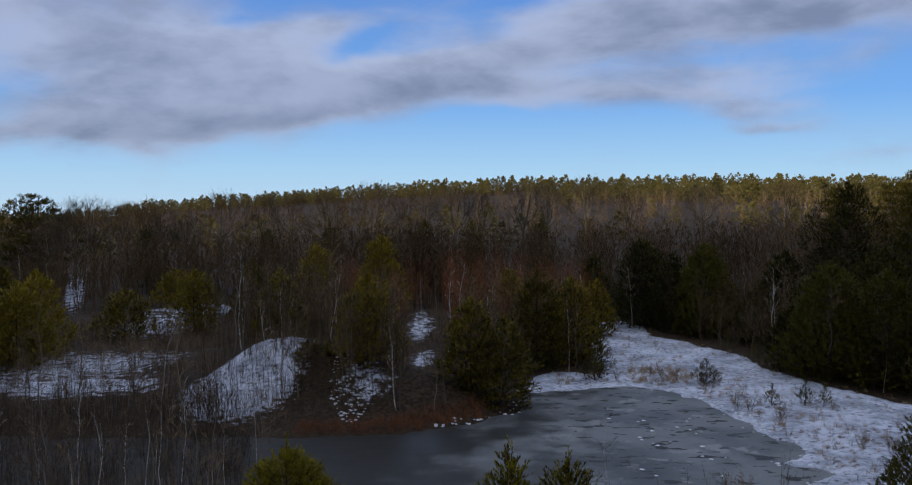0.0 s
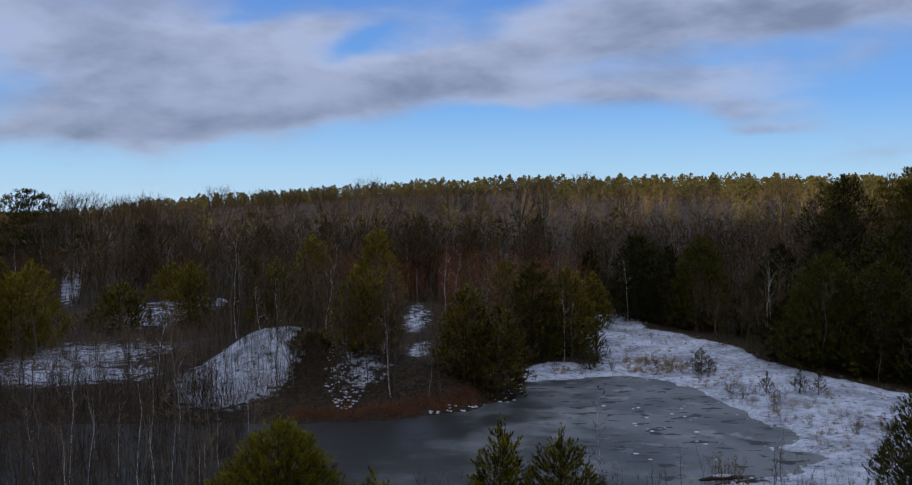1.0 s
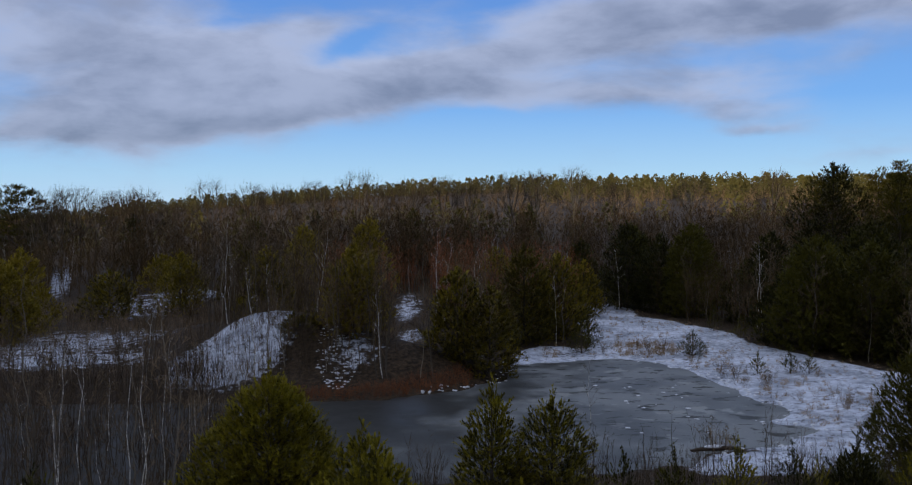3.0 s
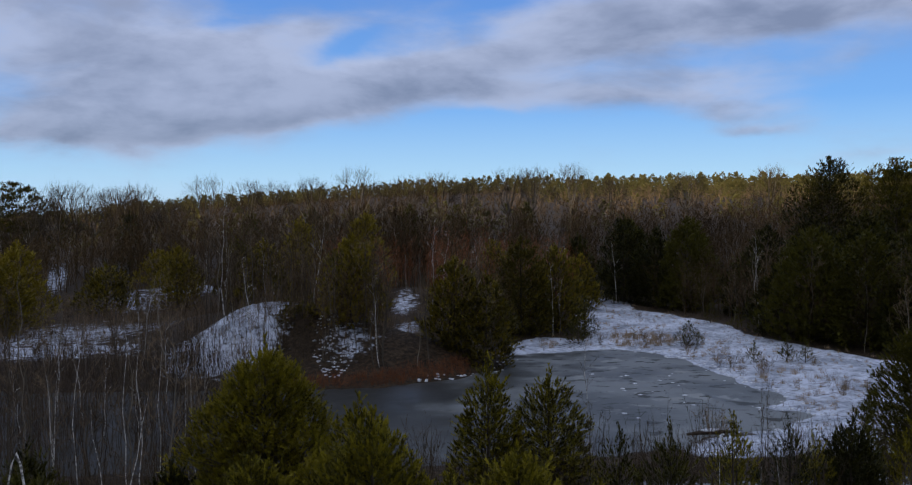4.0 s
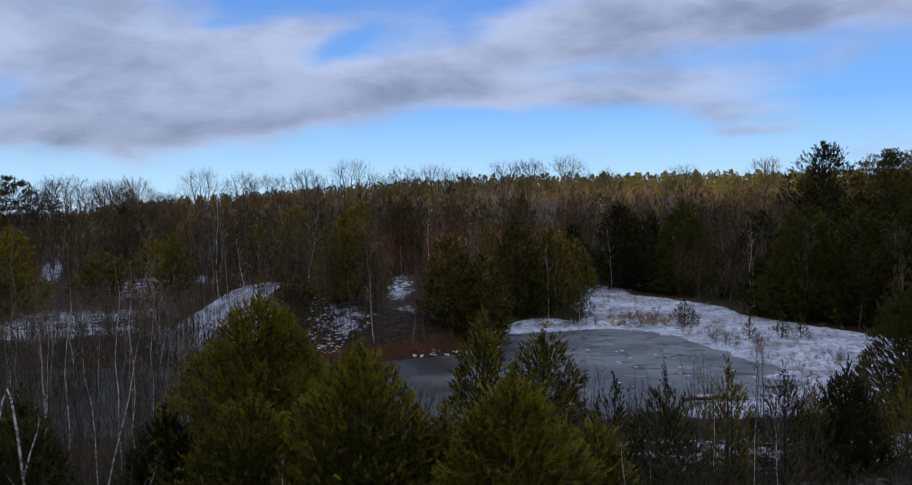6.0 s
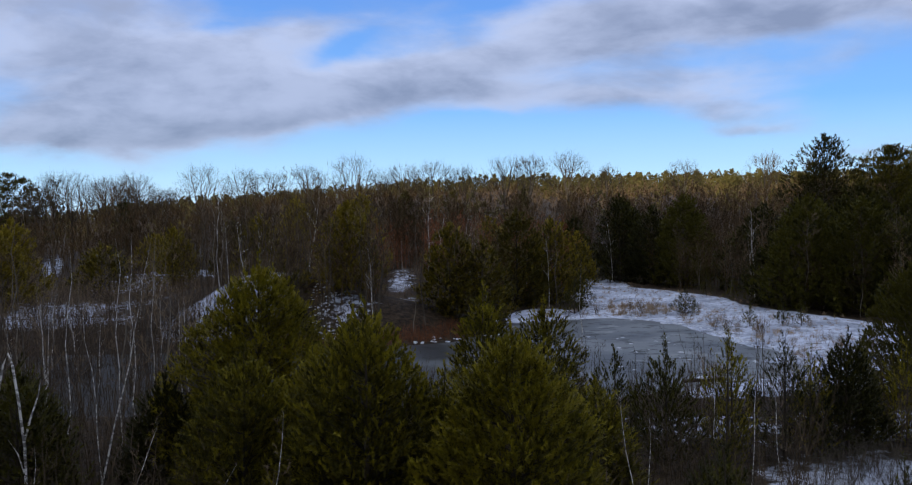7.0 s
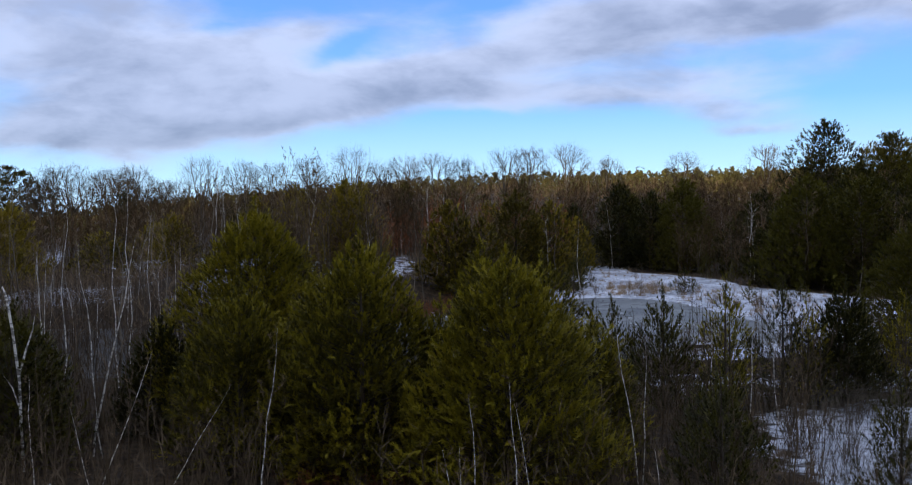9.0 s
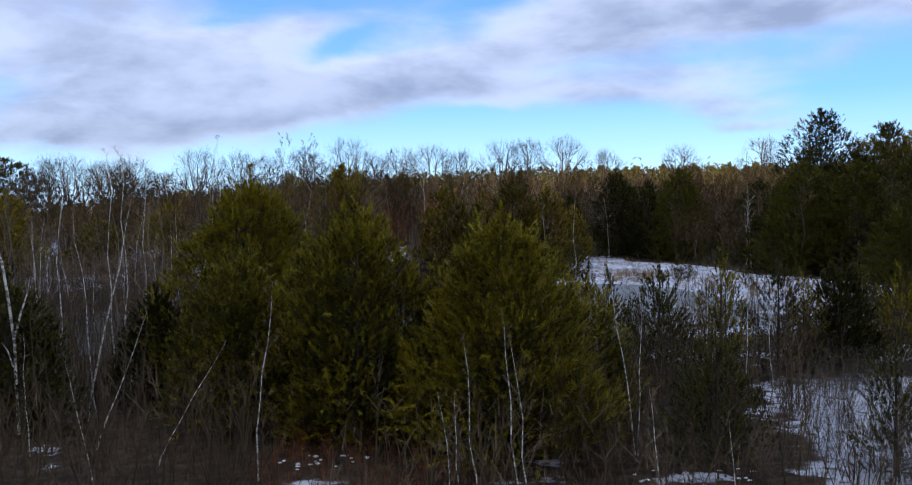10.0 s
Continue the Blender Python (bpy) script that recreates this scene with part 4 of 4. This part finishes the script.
rows = rows_at(sown(330, lambda u, y: 18 + 9 * u, (19, 42), snowy), range(6), 0.3, 0.62)
mass("twig_thicket", brush, rows, [BARK], "leafless grey twiggy bushes standing in snow", "brush")
bank = lambda x, y: (outside(POND, x, y) > 0.2) & (outside(POND, x, y) < 3.5)
rows = rows_at(sown(620, lambda u, y: -6 + 9 * u, (74, 90), bank), range(6), 0.12, 0.34)
litter_bed = lambda x, y: (np.hypot((x + 1) / 4.0, (y - 25.8) / 3.4) < 1) & (snow_cover(x, y) < 0.55)
rows += rows_at(sown(170, lambda u, y: -1 + 4 * u, (22, 29.5), litter_bed), range(6), 0.14, 0.3)
mass("red_heath", brush, rows, [RED_TWIG], "low reddish-brown heath along the bank", "brush")

GRASS = speckled("dry_grass", (0.28, 0.19, 0.11), (0.50, 0.37, 0.24), 2.0, per_object=0.3)
blades = []
for q in range(5):
    r = random.Random(740 + q)
    tuft = []
    for k in range(22):
        p = np.array([r.gauss(0, 0.16), r.gauss(0, 0.16), -0.05])
        tuft.append((*p, *(p + unit(r.uniform(0, 6.3), radians(r.uniform(45, 88))) * r.uniform(0.3, 0.8)), 0.016))
    v, f = spikes(tuft, 2)
    blades.append((v, f, np.zeros(len(f))))
open_snow = lambda x, y: (outside(MEADOW, x, y) < 1) & (outside(POND, x, y) > 1.0)
tan_patch = lambda x, y: open_snow(x, y) & (np.hypot((x - 25) / 4.5, (y - 106) / 5.0) < 1)
strand = lambda x, y: open_snow(x, y) & (outside(POND, x, y) < 9) & (y > 64)
rows = rows_at(sown(620, lambda u, y: 36 + 28 * u, (60, 165), open_snow), range(5), 0.4, 0.9)
rows += rows_at(sown(160, lambda u, y: 30 + 18 * u, (64, 112), strand), range(5), 0.5, 1.1)
rows += rows_at(sown(70, lambda u, y: 25 + 6 * u, (99, 113), tan_patch), range(5), 0.9, 1.8)
mass("dry_grass", blades, rows, [GRASS], "tan dry grass tufts poking through snow", "grass")
rows = rows_at(sown(150, lambda u, y: 30 + 18 * u, (62, 125), strand), range(6), 0.16, 0.42)
mass("low_brush", brush, rows, [TWIG], "low brown leafless brush in the shore snow", "brush")

SNOW, t, shader = material("crusted_snow")
place = t.add("ShaderNodeNewGeometry").outputs["Position"]
t.put(shader.inputs["Base Color"], t.mix(t.span(t.noise(place, 3.0, 5.0), 0.3, 0.7), rgb(0.45, 0.45, 0.46), rgb(0.80, 0.80, 0.81)))
t.put(shader.inputs["Roughness"], 0.8)


def clod(seed, flat):
    """A rounded, uneven lump."""
    bm = bmesh.new()
    bmesh.ops.create_icosphere(bm, subdivisions=2, radius=1.0)
    off = seed * 7.3
    for v in bm.verts:
        v.co *= 1 + 0.35 * noise.noise(v.co * 1.3 + Vector((off, 0, 0))) + 0.15 * noise.noise(v.co * 3 + Vector((0, off, 0)))
        v.co.z *= flat
    bm.faces.ensure_lookup_table()
    v = np.array([p.co[:] for p in bm.verts])
    f = np.array([[p.index for p in face.verts] for face in bm.faces])
    bm.free()
    return v, f, np.zeros(len(f))


lumps = [clod(q, 0.45) for q in range(5)]
rim = lambda x, y: (np.abs(outside(POND, x, y)) < 1.6) & ((x > -2) | (y < 60))
broken = lambda x, y: (np.hypot((x + 11 + 0.12 * (y - 90)) / 2.2, (y - 90) / 8) < 1) & (outside(POND, x, y) > 0.5)
afloat = lambda x, y: (outside(POND, x, y) < -3) & (x > 14)
rows = rows_at(sown(330, lambda u, y: 15 + 18 * u, (60, 104), rim), range(5), 0.05, 0.24, 0.4)
rows += rows_at(sown(150, lambda u, y: -11 + 4 * u, (81, 99), broken), range(5), 0.06, 0.26, 0.4)
chunks = lambda x, y: (np.hypot((x - 8) / 2.2, (y - 24.2) / 0.9) < 1) | (np.hypot((x + 2.8) / 1.5, (y - 26) / 0.8) < 1)
rows += rows_at(sown(40, lambda u, y: 3 + 8 * u, (23, 27), chunks), range(5), 0.03, 0.10, 0.4)
mass("snow_clods", lumps, rows, [SNOW], "crusted snow lumps along the shore and bank", "snow")
rows = [(k, x, y, 0.0, a, s, s * 0.5) for k, x, y, z, a, s, h in rows_at(sown(22, lambda u, y: 22 + 8 * u, (60, 90), afloat), range(5), 0.08, 0.24)]
mass("slush_lumps", lumps, rows, [SNOW], "small slush lumps frozen into the pond ice", "snow")

# bushes and saplings on the snowy meadow
BUSH = []
for q in range(4):
    top = new("bush")
    tagged(part("twig_crown", tri_mesh("twig_crown", *spikes(shrub(760 + q, 2.0, 14, 0.9, 8, 0.012), 3), [TWIG]), top), kind="stuff")
    BUSH.append(tagged(top, "small leafless bush standing in the snow", "bush", "bushes on the meadow"))
PLACES = [(30, 88, 0.9), (31, 82, 1.0), (38, 87, 0.7), (34.4, 72.8, 0.9), (36, 71, 0.8), (33, 66, 0.7), (25, 105, 1.0), (24, 106, 0.9), (26.5, 104, 0.9), (19.5, 104, 0.8), (28, 97, 0.7), (37, 67, 0.8), (19.5, 61.3, 1.2), (20.3, 61, 1.0), (41, 80, 0.6), (32, 84, 0.8), (29.5, 91, 0.8), (35, 62, 0.8), (22, 122, 0.8), (30, 130, 0.7)]
for q, (x, y, s) in enumerate(PLACES):
    if q < 4:
        stand(BUSH[q], x, y, q * 50, s)
    else:
        again(BUSH[q % 4], x, y, q * 50, s)
for q, (x, y, h, w, many) in enumerate([(29.3, 101, 2.6, 3.2, 420), (33, 90, 1.8, 1.4, 70), (36.5, 90, 2.4, 1.8, 110), (37.8, 88.5, 2.0, 1.4, 80), (38.2, 121.5, 3.0, 2.2, 140), (39.6, 114.5, 2.6, 2.0, 120), (16.7, 104, 3.8, 3.0, 320), (18.5, 110, 4.4, 3.2, 360)]):
    stand(add_pine("small dark pine sapling on the snowy meadow", "saplings on the meadow", 330 + q, h, w, many, 0.4, 10, 0.2, 0.03, gaps=0.1, leader=0.3, tuft=5, spread=0.2, lift=(0.3, 1.2), needle_mat=DARK_NEEDLES), x, y, q * 40)


# a snow-capped log at the pond's edge
BARK_WET = speckled("wet_log_bark", (0.02, 0.014, 0.010), (0.07, 0.05, 0.036), 5.0)
log = new("fallen_log")
part("stem", tri_mesh("stem", *stem([(-1.7, 0, 0.02), (-0.6, 0.1, 0.1), (0.6, -0.05, 0.12), (1.6, 0.12, 0.05)], [0.10, 0.17, 0.18, 0.12], 8), [BARK_WET]), log)
v, f, m = clod(9, 0.3)
part("snow_cap", tri_mesh("snow_cap", v * np.array([0.75, 0.22, 0.35]) + np.array([0.1, 0.02, 0.27]), f, [SNOW]), log, "crusted snow lying on the log")
tagged(log, "dark fallen log capped with snow at the pond edge", "log")
log.matrix_basis = pose(19.4, 61.2, max(ground_z(19.4, 61.2), 0.0) + 0.04, 0, 0, 8)
